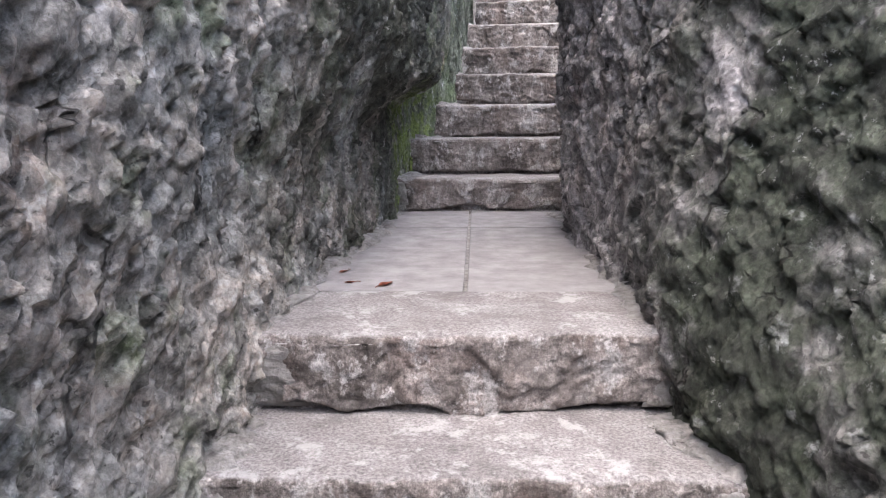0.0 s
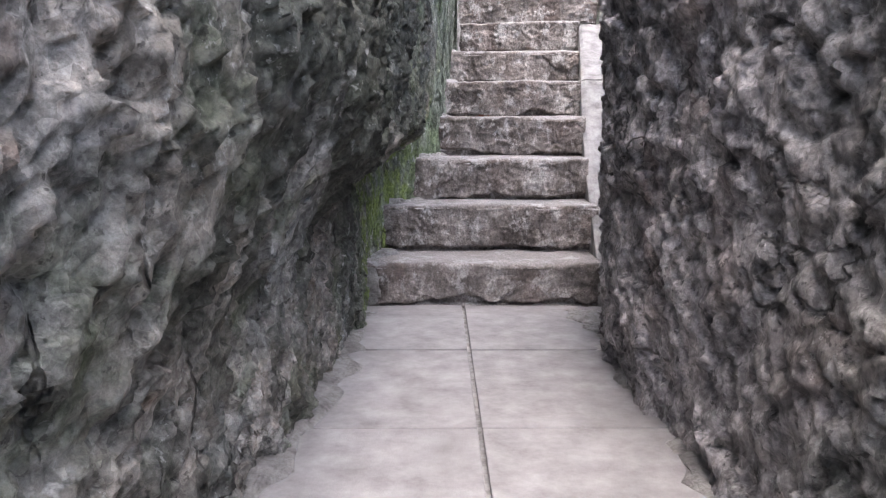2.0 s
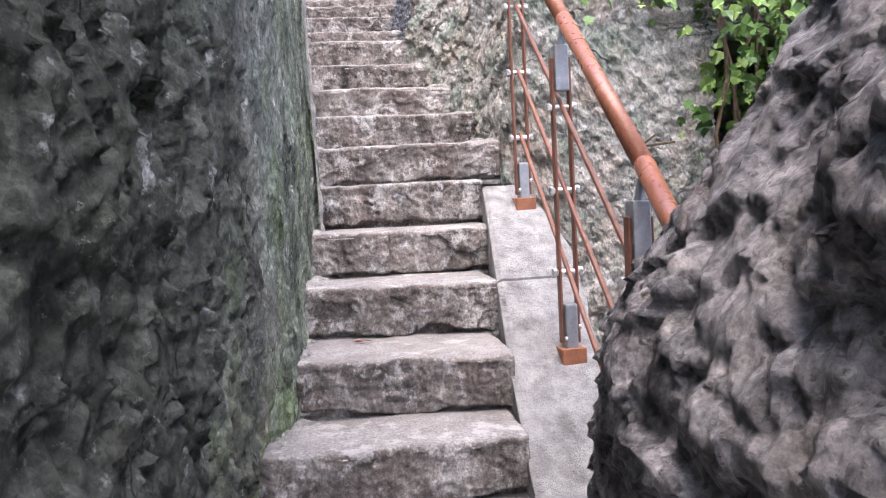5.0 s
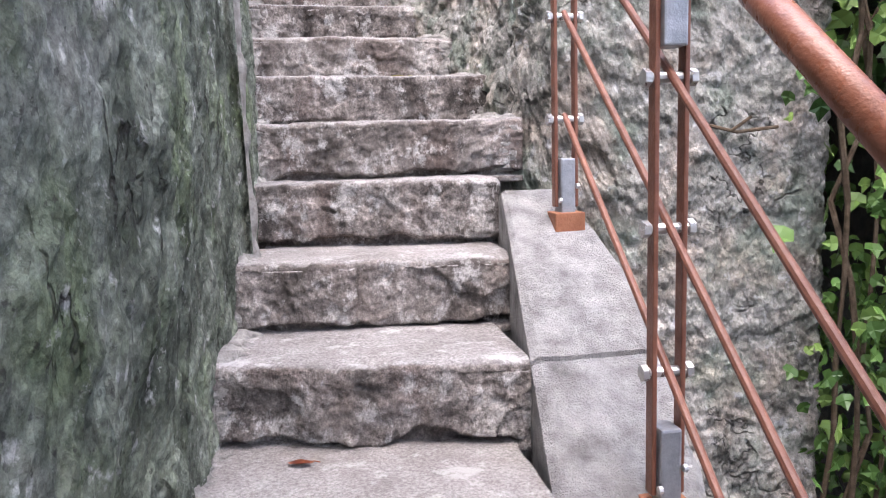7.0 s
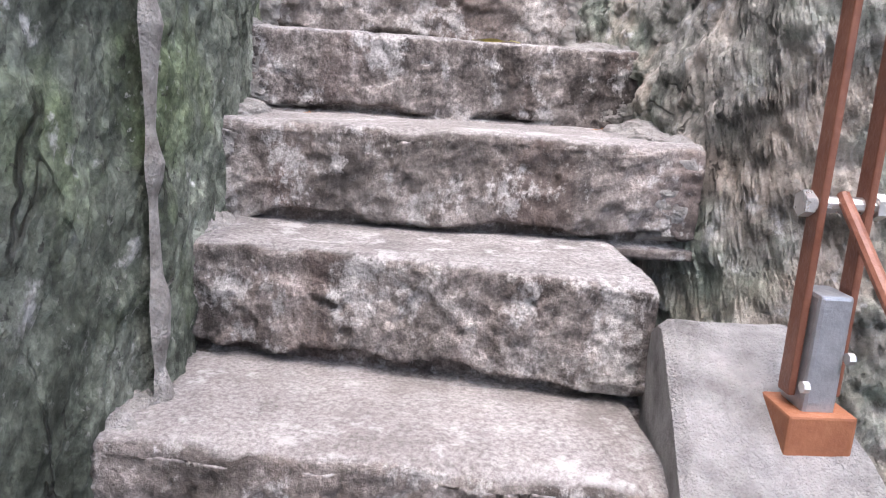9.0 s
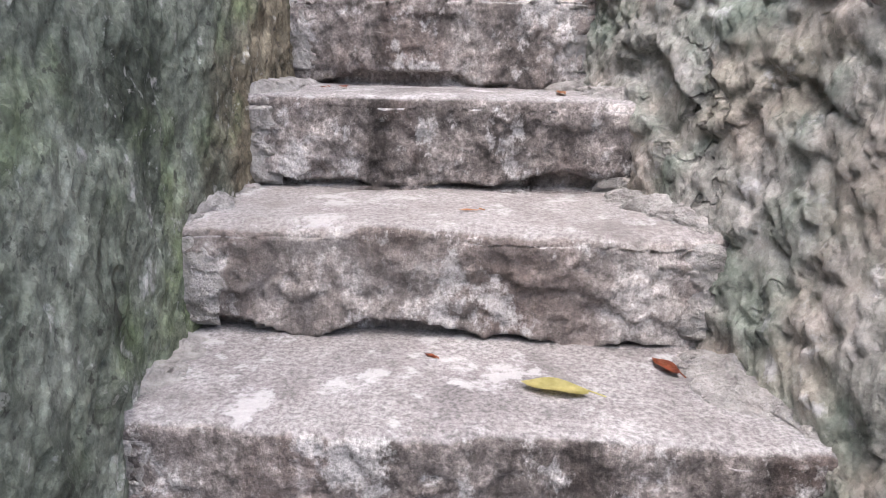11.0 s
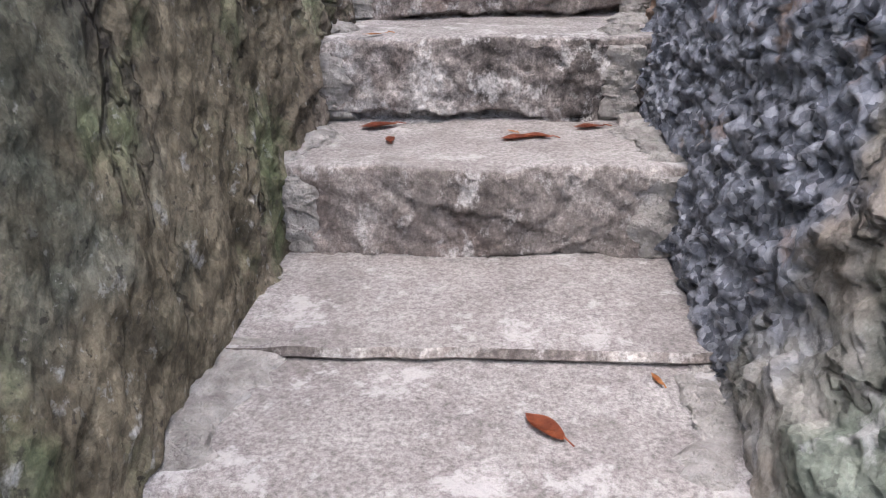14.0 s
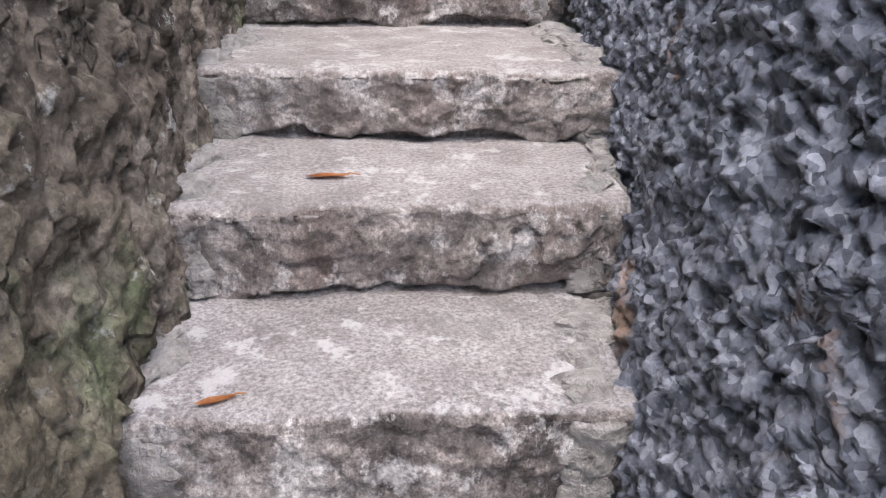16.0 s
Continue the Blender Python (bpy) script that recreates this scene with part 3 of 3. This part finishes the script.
def step_mesh(i, parent):
    z1, yl, yr, xl, xr = STEPS[i]
    deep = 0.16 if i + 1 >= len(STEPS) else max(STEPS[i + 1][1] - yl, STEPS[i + 1][2] - yr) + 0.06
    if i == 3:
        deep = 0.45
    z0 = z1 - (STEPS[i][0] - STEPS[i - 1][0] if i else 0.2) - 0.03
    rise = z1 - z0
    r = 0.018
    prof = [(0.05, 0.0)] + [(0.0, rise * k) for k in np.linspace(0.02, 1, 36)[:-1] if rise * k < rise - r]
    prof += [(r - r * math.cos(a), rise - r + r * math.sin(a)) for a in np.linspace(0.0, math.pi / 2, 5)]
    prof += [(r + (deep - r) * k, rise) for k in np.linspace(0, 1, 26)[1:]]
    prof += [(deep, 0.0)]
    prof = np.array(prof)
    us = np.linspace(0, 1, 170)
    a, k = np.meshgrid(us, np.arange(len(prof)), indexing="ij")
    px, pz = prof[k, 0], prof[k, 1]
    x = xl + (xr - xl) * a
    y = yl + (yr - yl) * a + px
    z = z0 + pz
    p = np.stack([x, y, z + i * 3.1], -1).reshape(-1, 3)
    face = (np.clip(1 - px / 0.03, 0, 1) * (pz > 0.03)).ravel()
    d = facets(p, 0.16, 300 + i, 1.1, (1.3, 1, 0.7)) * 0.008 + facets(p, 0.06, 320 + i, 1.1, (1.2, 1, 0.8)) * 0.005 + fbm(p, 0.09, 4, 340) * 0.005 + facets(p, 0.03, 330 + i, 1.3) * 0.004 + pits(p, 0.05, 345 + i, (1.4, 1, 0.8)) * 0.005
    d *= np.clip((rise - pz) / 0.05, 0.35, 1).ravel()
    # the foot of the face is broken away along a wavy line
    chip = 0.018 + 0.022 * vnoise(np.stack([p[:, 0], 0 * p[:, 0] + i * 5.3, 0 * p[:, 0]], 1), 0.14, 5) + 0.012 * vnoise(p, 0.05, 6)
    under = np.clip((chip - (pz.ravel() - 0.03)) / 0.005, 0, 1) * 0.04
    wave = 0.012 * vnoise(np.stack([p[:, 0], 0 * p[:, 0] + i * 2.1, 0 * p[:, 0]], 1), 0.3, 8) + 0.006 * vnoise(np.stack([p[:, 0], 0 * p[:, 0] + i, 0 * p[:, 0]], 1), 0.05, 9)
    y = y + ((d + under) * face + wave * np.clip(1 - px.ravel() / 0.1, 0, 1)).reshape(y.shape)
    top = (pz > rise - 0.02).ravel() * (px.ravel() < deep - 0.001)
    edge = np.clip(1 - px.ravel() / 0.05, 0, 1)
    dz = top * (0.004 * fbm(p, 0.18, 3, 351) + 0.002 * vnoise(p, 0.035, 355)) - top * edge * (np.clip(vnoise(p, 0.09, 361), 0, 1) * 0.016 + np.clip(vnoise(p, 0.03, 362), 0, 1) * 0.007)
    z = z + dz.reshape(z.shape)
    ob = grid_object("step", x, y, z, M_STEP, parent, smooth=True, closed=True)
    return ob


stair = tagged(new("stone_staircase"), "steep flight of weathered grey stone steps, pale tops", "stairs", kind="structure")
for i in range(len(STEPS)):
    step_mesh(i, stair)

# thin raised slab at the back of the deep step
def ledge():
    x, k = np.meshgrid(np.linspace(-0.05, 0.69, 50), np.arange(6), indexing="ij")
    prof = np.array([(0.012, 0.0), (0.0, 0.012), (0.006, 0.026), (0.10, 0.028), (0.25, 0.028), (0.40, 0.028)])
    p = np.stack([x, 0 * x, 0 * x], -1).reshape(-1, 3)
    wave = (0.010 * vnoise(p, 0.22, 4) + 0.004 * vnoise(p, 0.05, 5)).reshape(x.shape)
    return grid_object("raised_slab", x, 8.225 + prof[k, 0] + wave * (prof[k, 0] < 0.02), 2.402 + prof[k, 1], M_STEP, stair)


ledge()


def fillet(name, pts, half, height, seed, upright=False):
    """A ragged strip of mortar along a joint between step and rock."""
    k = np.linspace(0, 1, 40)[:, None]
    q = np.array(pts[0])[None] * (1 - k) + np.array(pts[-1])[None] * k if len(pts) == 2 else along(pts, 200)
    a = np.linspace(0, math.pi, 21)
    across, out = np.cos(a)[None] * half, np.sin(a)[None] * height
    cx = np.repeat(q[:, 0:1], 21, 1) + across
    cy = np.repeat(q[:, 1:2], 21, 1)
    cz = np.repeat(q[:, 2:3], 21, 1)
    p = np.stack([cx, cy, cz], -1).reshape(-1, 3)
    d = (0.024 * fbm(p, 0.10, 4, seed + 5, 0.65) + 0.008 * facets(p, 0.03, seed + 9, 1.3)).reshape(cx.shape)
    cx = cx + np.cos(a)[None] * d * (0.9 if upright else 1.5)
    out = out + np.sin(a)[None] * d * 0.5
    taper = np.minimum(1, np.minimum(np.arange(len(q)), np.arange(len(q))[::-1]) / 3.0)[:, None]
    out = out * taper - 0.012
    if upright:
        cy = cy - out
    else:
        cz = cz + out
    return grid_object(name, cx, cy, cz, M_MORTAR, stair)


for i in range(1, len(STEPS) - 1):
    z1, yl, yr, xl, xr = STEPS[i]
    nl, nr = STEPS[i + 1][1], STEPS[i + 1][2]
    fillet("mortar_joint", [(xl + 0.045, yl + 0.02, z1), (STEPS[i + 1][3] + 0.045, nl, z1)], 0.05, 0.026, 400 + i)
    fillet("mortar_joint", [(xl + 0.07, yl + 0.004, z1 - 0.19), (xl + 0.06, yl + 0.010, z1 - 0.015)], 0.09 if i in (2, 3) else 0.045, 0.020, 440 + i, True)
    if i < 4 or i > 10:
        fillet("mortar_joint", [(xr - 0.055, yr + 0.02, z1), (STEPS[i + 1][4] - 0.055, nr, z1)], 0.05, 0.026, 480 + i)
        fillet("mortar_joint", [(xr - 0.06, yr + 0.002, z1 - 0.19), (xr - 0.055, yr + 0.010, z1 - 0.015)], 0.04, 0.020, 520 + i, True)

# pale mortar line up the wall beside the seventh step
q = np.stack([np.linspace(0.004, -0.022, 60), np.full(60, 6.16), np.linspace(1.2, 2.6, 60)], 1)
a = np.linspace(0, math.pi, 6)
d = (0.01 * vnoise(q, 0.05, 3))[:, None]
tagged(grid_object("mortar_seam", q[:, 0:1] + np.sin(a)[None] * (0.016 + d), q[:, 1:2] - np.cos(a)[None] * (0.022 + d), np.repeat(q[:, 2:3], 6, 1), M_MORTAR),
       "pale vertical mortar seam on the rock wall", "mortar", kind="structure")

# ---- the landing of six paving slabs ----
landing = tagged(new("landing"), "landing of pale concrete paving slabs with dark joints", "pavement", kind="structure")
part("bedding", box(bmesh.new(), -0.62, 0.62, 2.36, 4.48, -0.2, -0.012), M_MORTAR, landing)
ROWS = ((2.42, 3.097), (3.109, 3.772), (3.785, 4.45))
for y0, y1 in ROWS:
    for x0, x1 in ((-0.60, -0.016), (-0.004, 0.60)):
        bm = box(bmesh.new(), x0, x1, y0, y1, -0.05, 0.0 + random.uniform(-0.0015, 0.0015), 0.004)
        part("paving_slab", bm, M_TILE, landing)
for side, pts in ((1, [(-0.555, 1.98, 0), (-0.50, 3.0, 0), (-0.455, 4.4, 0)]), (-1, [(0.50, 1.98, 0), (0.475, 2.9, 0), (0.46, 4.4, 0)])):
    fillet("mortar_joint", pts, 0.035, 0.02, 560 + side).parent = landing

# ---- the sloping kerb beside the steps ----


def slab_z(y):
    return 1.287 + np.where(y > 5.55, 0.665 * (y - 5.98), 0.74 * (y - 5.55) - 0.286)


def kerb(name, y0, y1, round_top):
    n, m = int((y1 - y0) / 0.02), 16
    s, a = np.meshgrid(np.linspace(0, 1, n), np.linspace(0, 1, m), indexing="ij")
    y = y0 + (y1 - y0) * s
    xl = np.interp(y, [4.4, 4.9, 5.2, 5.55, 5.95, 6.2, 6.4], [0.55, 0.585, 0.615, 0.665, 0.725, 0.76, 0.80])
    xr = np.interp(y, [4.4, 5.0, 5.5, 5.95, 6.2, 6.4], [0.92, 0.97, 1.02, 1.0, 0.96, 0.90])
    p = np.stack([y, 0 * y, 0 * y], -1).reshape(-1, 3)
    xr = xr + (0.03 * fbm(p, 0.25, 3, 601)).reshape(y.shape)
    z = slab_z(y) - np.clip(y - 6.09, 0, 1) ** 2 * 9.0
    x = xl + (xr - xl) * a
    q = np.stack([x, y, z], -1).reshape(-1, 3)
    z = z + (0.005 * fbm(q, 0.15, 4, 611)).reshape(z.shape) - 0.03 * np.clip((a - 0.9) / 0.1, 0, 1) ** 2 - 0.012 * np.clip((0.06 - a) / 0.06, 0, 1)
    foot = np.full_like(x[:, :1], -0.6)
    x = np.concatenate([x[:, :1], x, x[:, -1:] + 0.02], 1)
    y = np.concatenate([y[:, :1], y, y[:, -1:]], 1)
    z = np.concatenate([foot, z, foot], 1)
    ob = grid_object("kerb_slab", x, y, z, M_CURB, None, closed=True)
    return ob


kerb_thing = tagged(new("stair_kerb"), "pale sloping stone kerb beside the steps", "kerb", kind="structure")
kerb("kerb_slab", 4.4, 5.545, 0).parent = kerb_thing
kerb("kerb_slab", 5.557, 6.27, 1).parent = kerb_thing

# ---- the railing ----
POSTS = ((0.80, 4.52), (0.845, 5.23), (0.905, 5.98))
COLLARS = (0.30, 0.585, 0.87)
railing = tagged(new("railing"), "brown painted steel railing with round handrail and thin rods", "railing")


def post(x, y):
    zb = float(slab_z(y)) - 0.012
    base = part("base_plate", box(bmesh.new(), x - 0.045, x + 0.045, y - 0.045, y + 0.045, zb - 0.06, zb + 0.035, 0.004), M_BASE, railing, "rust-orange base plate")
    foot = part("foot_block", box(bmesh.new(), x - 0.022, x + 0.022, y - 0.03, y + 0.03, zb + 0.03, zb + 0.19, 0.006), M_STEEL, railing, "grey galvanised steel foot")
    for s in (-1, 1):
        part("bolt", tube(bmesh.new(), (x + s * 0.022, y - 0.034, zb + 0.09 + s * 0.02), (x + s * 0.03, y - 0.034, zb + 0.09 + s * 0.02), 0.008, 8), M_CHROME, foot)
        part("post_bar", box(bmesh.new(), x + s * 0.03 - 0.005, x + s * 0.03 + 0.005, y - 0.015, y + 0.015, zb + 0.05, zb + 1.04, 0.003), M_BROWN, railing)
    for c in COLLARS:
        col = part("collar", tube(bmesh.new(), (x - 0.05, y, zb + c), (x + 0.05, y, zb + c), 0.011, 10), M_CHROME, railing, "bright metal cross bolt")
        for s in (-1, 1):
            part("nut", tube(bmesh.new(), (x + s * 0.040, y, zb + c), (x + s * 0.053, y, zb + c), 0.017, 6), M_CHROME, col)
    part("sleeve", box(bmesh.new(), x - 0.024, x + 0.024, y - 0.027, y + 0.027, zb + 0.925, zb + 1.08, 0.004), M_STEEL, railing, "grey steel sleeve under the handrail")
    part("bracket", tube(bmesh.new(), (x, y, zb + 1.07), (x + 0.02, y, zb + 1.16), 0.012), M_STEEL, railing)


for x, y in POSTS:
    post(x, y)
for c in COLLARS:
    pts = [(0.77, 3.95, slab_z(3.95) + c)] + [(x, y, slab_z(y) + c) for x, y in POSTS]
    for a, b in zip(pts[1:], pts[2:]):
        part("rod", tube(bmesh.new(), a, b, 0.0085, 10), M_BROWN, railing, smooth=False)
    part("rod", tube(bmesh.new(), (0.778, 4.25, slab_z(4.25) + c), pts[1], 0.0085, 10), M_BROWN, railing)
hz = 1.16
bm = bmesh.new()
chain = [(0.775, 4.1, slab_z(4.1) + hz)] + [(x + 0.02, y, slab_z(y) + hz) for x, y in POSTS] + [(0.915, 6.10, slab_z(6.10) + hz)]
for a, b in zip(chain, chain[1:]):
    tube(bm, a, b, 0.027, 20)
for c in chain[1:]:
    bmesh.ops.create_uvsphere(bm, u_segments=16, v_segments=8, radius=0.027, matrix=Matrix.Translation(c))
part("handrail", bm, M_RAIL, railing, "thick round brown handrail", smooth=True)

# ---- plants ----


def leaf_into(verts, faces, at, size, turn):
    """A three-lobed leaf, cupped along its midrib."""
    shape = ((0, 0, 0), (0.38, 0.12, 0.06), (0.5, 0.5, 0.0), (0.26, 0.62, 0.08), (0, 1.1, -0.06), (-0.26, 0.62, 0.08), (-0.5, 0.5, 0.0), (-0.38, 0.12, 0.06), (0, 0.45, -0.03))
    b = len(verts)
    for c in shape:
        verts.append(tuple(Vector(at) + turn @ (Vector(c) * size)))
    for i in range(1, 8):
        faces.append((b + 8, b + i - 1, b + i))
    faces.append((b + 8, b + 7, b))


def foliage(name, count, place, size, label, seed):
    rng = random.Random(seed)
    verts, faces = [], []
    for _ in range(count):
        at, facing = place(rng)
        e = Euler((radians(rng.gauss(75, 28)), radians(rng.gauss(0, 30)), facing + rng.gauss(0, 0.7)))
        leaf_into(verts, faces, at, rng.uniform(0.6, 1.3) * size, e.to_matrix() @ Matrix.Rotation(math.pi + rng.gauss(0, 0.5), 3, "Z"))
    me = bpy.data.meshes.new(name)
    me.from_pydata(verts, [], faces)
    me.materials.append(M_IVY)
    ob = new(name, me)
    return tagged(ob, label, "ivy", kind="stuff")


CLUMPS = [(random.uniform(2.1, 2.6), random.uniform(5.95, 6.35), random.uniform(0.1, 2.7), random.uniform(0.08, 0.2)) for _ in range(46)]
CLUMPS += [(2.16, 6.1, z, 0.10) for z in (0.4, 0.75, 1.1, 1.3, 1.55, 1.9, 2.2)]
TOPS = [(random.uniform(1.42, 2.3), random.uniform(6.2, 6.6), random.uniform(2.2, 2.65), random.uniform(0.08, 0.18)) for _ in range(26)]
BEHIND = [(random.uniform(2.3, 4.4), random.uniform(5.6, 8.2), random.uniform(-0.2, 4.2), random.uniform(0.2, 0.45)) for _ in range(70)]


def scatter(clumps):
    def place(rng):
        x, y, z, r = rng.choice(clumps)
        return (x + rng.gauss(0, r), y + rng.gauss(0, r), z + rng.gauss(0, r)), rng.gauss(0, 0.3)
    return place


foliage("ivy", 1500, scatter(CLUMPS), 0.060, "bright green ivy leaves hanging beside the wall", 3)
foliage("ivy", 800, scatter(TOPS), 0.05, "green creeper leaves over the wall top", 4)
foliage("shrub_foliage", 7000, scatter(BEHIND), 0.085, "dense green shrub leaves behind the ivy", 5)
for k in range(7):
    rng = random.Random(50 + k)
    x = 1.98 + 0.07 * k
    bm = bmesh.new()
    last = (x, 6.2, -0.4)
    for s in range(1, 12):
        nxt = (x + rng.gauss(0, 0.03), 6.2 + rng.gauss(0, 0.03), -0.4 + s * 0.28)
        tube(bm, last, nxt, 0.007 + 0.004 * rng.random(), 6)
        last = nxt
    tagged(part("vine_stem", bm, M_STEM), "thin brown climbing vine stem by the wall", "vine", "vine stems")
bm = bmesh.new()
for a, b in (((1.50, 6.27, 1.56), (1.62, 6.26, 1.53)), ((1.62, 6.26, 1.53), (1.78, 6.27, 1.545)), ((1.60, 6.26, 1.535), (1.66, 6.24, 1.58))):
    tube(bm, a, b, 0.006, 6)
tagged(part("dead_twig", bm, M_STEM), "dry brown twig caught on the rock wall ledge", "twig")

# ---- fallen leaves ----


def dry_leaf(x, y, z, size, turn, material, label, curl=0.25, slim=0.4):
    n = 9
    t, s = np.meshgrid(np.linspace(0, 1, n), np.linspace(-1, 1, 7), indexing="ij")
    half = slim * np.sin(np.pi * np.clip(t * 0.94 + 0.04, 0, 1)) ** 0.8 * 0.5
    lx, ly = s * half, t - 0.5
    lz = curl * (s * half * 2) ** 2 * 1.6 + curl * 0.5 * (t - 0.5) ** 2 + 0.01 * np.sin(9 * t + 2 * s)
    lz = lz - lz.min() + 0.004
    bm = bmesh.new()
    c, sn = math.cos(turn), math.sin(turn)
    v = [[bm.verts.new((x + size * (c * lx[i, j] - sn * ly[i, j]), y + size * (sn * lx[i, j] + c * ly[i, j]), z + 0.003 + size * lz[i, j])) for j in range(7)] for i in range(n)]
    for i in range(n - 1):
        for j in range(6):
            bm.faces.new((v[i][j], v[i + 1][j], v[i + 1][j + 1], v[i][j + 1]))
    top = list(bm.faces)
    ext = bmesh.ops.solidify(bm, geom=top, thickness=0.0012)
    tube(bm, (x - sn * -0.48 * size, y + c * -0.48 * size, z + 0.006 + size * lz[0, 3]), (x - sn * -0.75 * size, y + c * -0.75 * size, z + 0.005), 0.0012, 5)
    return tagged(part("fallen_leaf", bm, material, smooth=True), label, "leaf", "fallen leaves")


RED, ORG, YEL = "curled red-brown dry leaf lying on stone", "dry orange leaf lying on a step", "curled yellow leaf lying on a step"
for x, y, z, size, turn, m, lab in (
        (-0.42, 2.70, 0, 0.055, 2.6, M_DRY, RED), (-0.37, 2.53, 0, 0.05, 1.7, M_DRY, RED), (-0.255, 2.50, 0, 0.085, -0.5, M_DRY, RED),
        (0.12, 5.55, 0.80, 0.07, 1.4, M_DRY, RED), (0.565, 7.10, 1.80, 0.12, 1.3, M_YELLOW, YEL), (0.745, 7.20, 1.80, 0.075, 0.5, M_DRY, RED),
        (0.13, 6.80, 1.605, 0.03, 0.7, M_ORANGE, ORG), (0.80, 6.84, 1.605, 0.04, 2.1, M_ORANGE, ORG), (0.37, 7.20, 1.80, 0.03, 0.9, M_DRY, RED), (0.417, 7.40, 2.0, 0.045, 1.5, M_ORANGE, ORG), (0.102, 7.80, 2.19, 0.06, 0.4, M_DRY, RED),
        (0.589, 7.70, 2.19, 0.085, 0.1, M_ORANGE, ORG), (0.432, 8.07, 2.405, 0.085, 0.7, M_DRY, RED), (0.60, 8.19, 2.405, 0.04, 0.3, M_ORANGE, ORG),
        (0.143, 8.78, 2.61, 0.06, 0.2, M_DRY, RED), (0.41, 8.78, 2.61, 0.09, 1.8, M_DRY, RED), (0.45, 8.795, 2.61, 0.08, 1.2, M_DRY, RED), (0.40, 8.84, 2.61, 0.04, 0.6, M_ORANGE, ORG),
        (0.565, 8.87, 2.61, 0.08, 1.7, M_DRY, RED), (0.10, 8.90, 2.61, 0.10, 1.9, M_DRY, RED), (0.092, 8.99, 2.80, 0.07, 1.9, M_ORANGE, ORG),
        (0.235, 9.46, 2.985, 0.10, 1.6, M_ORANGE, ORG), (0.06, 7.78, 2.19, 0.03, 1.2, M_DRY, RED)):
    dry_leaf(x, y, z, size * 0.85, turn, m, lab, slim=0.28 if m is M_ORANGE else 0.42)
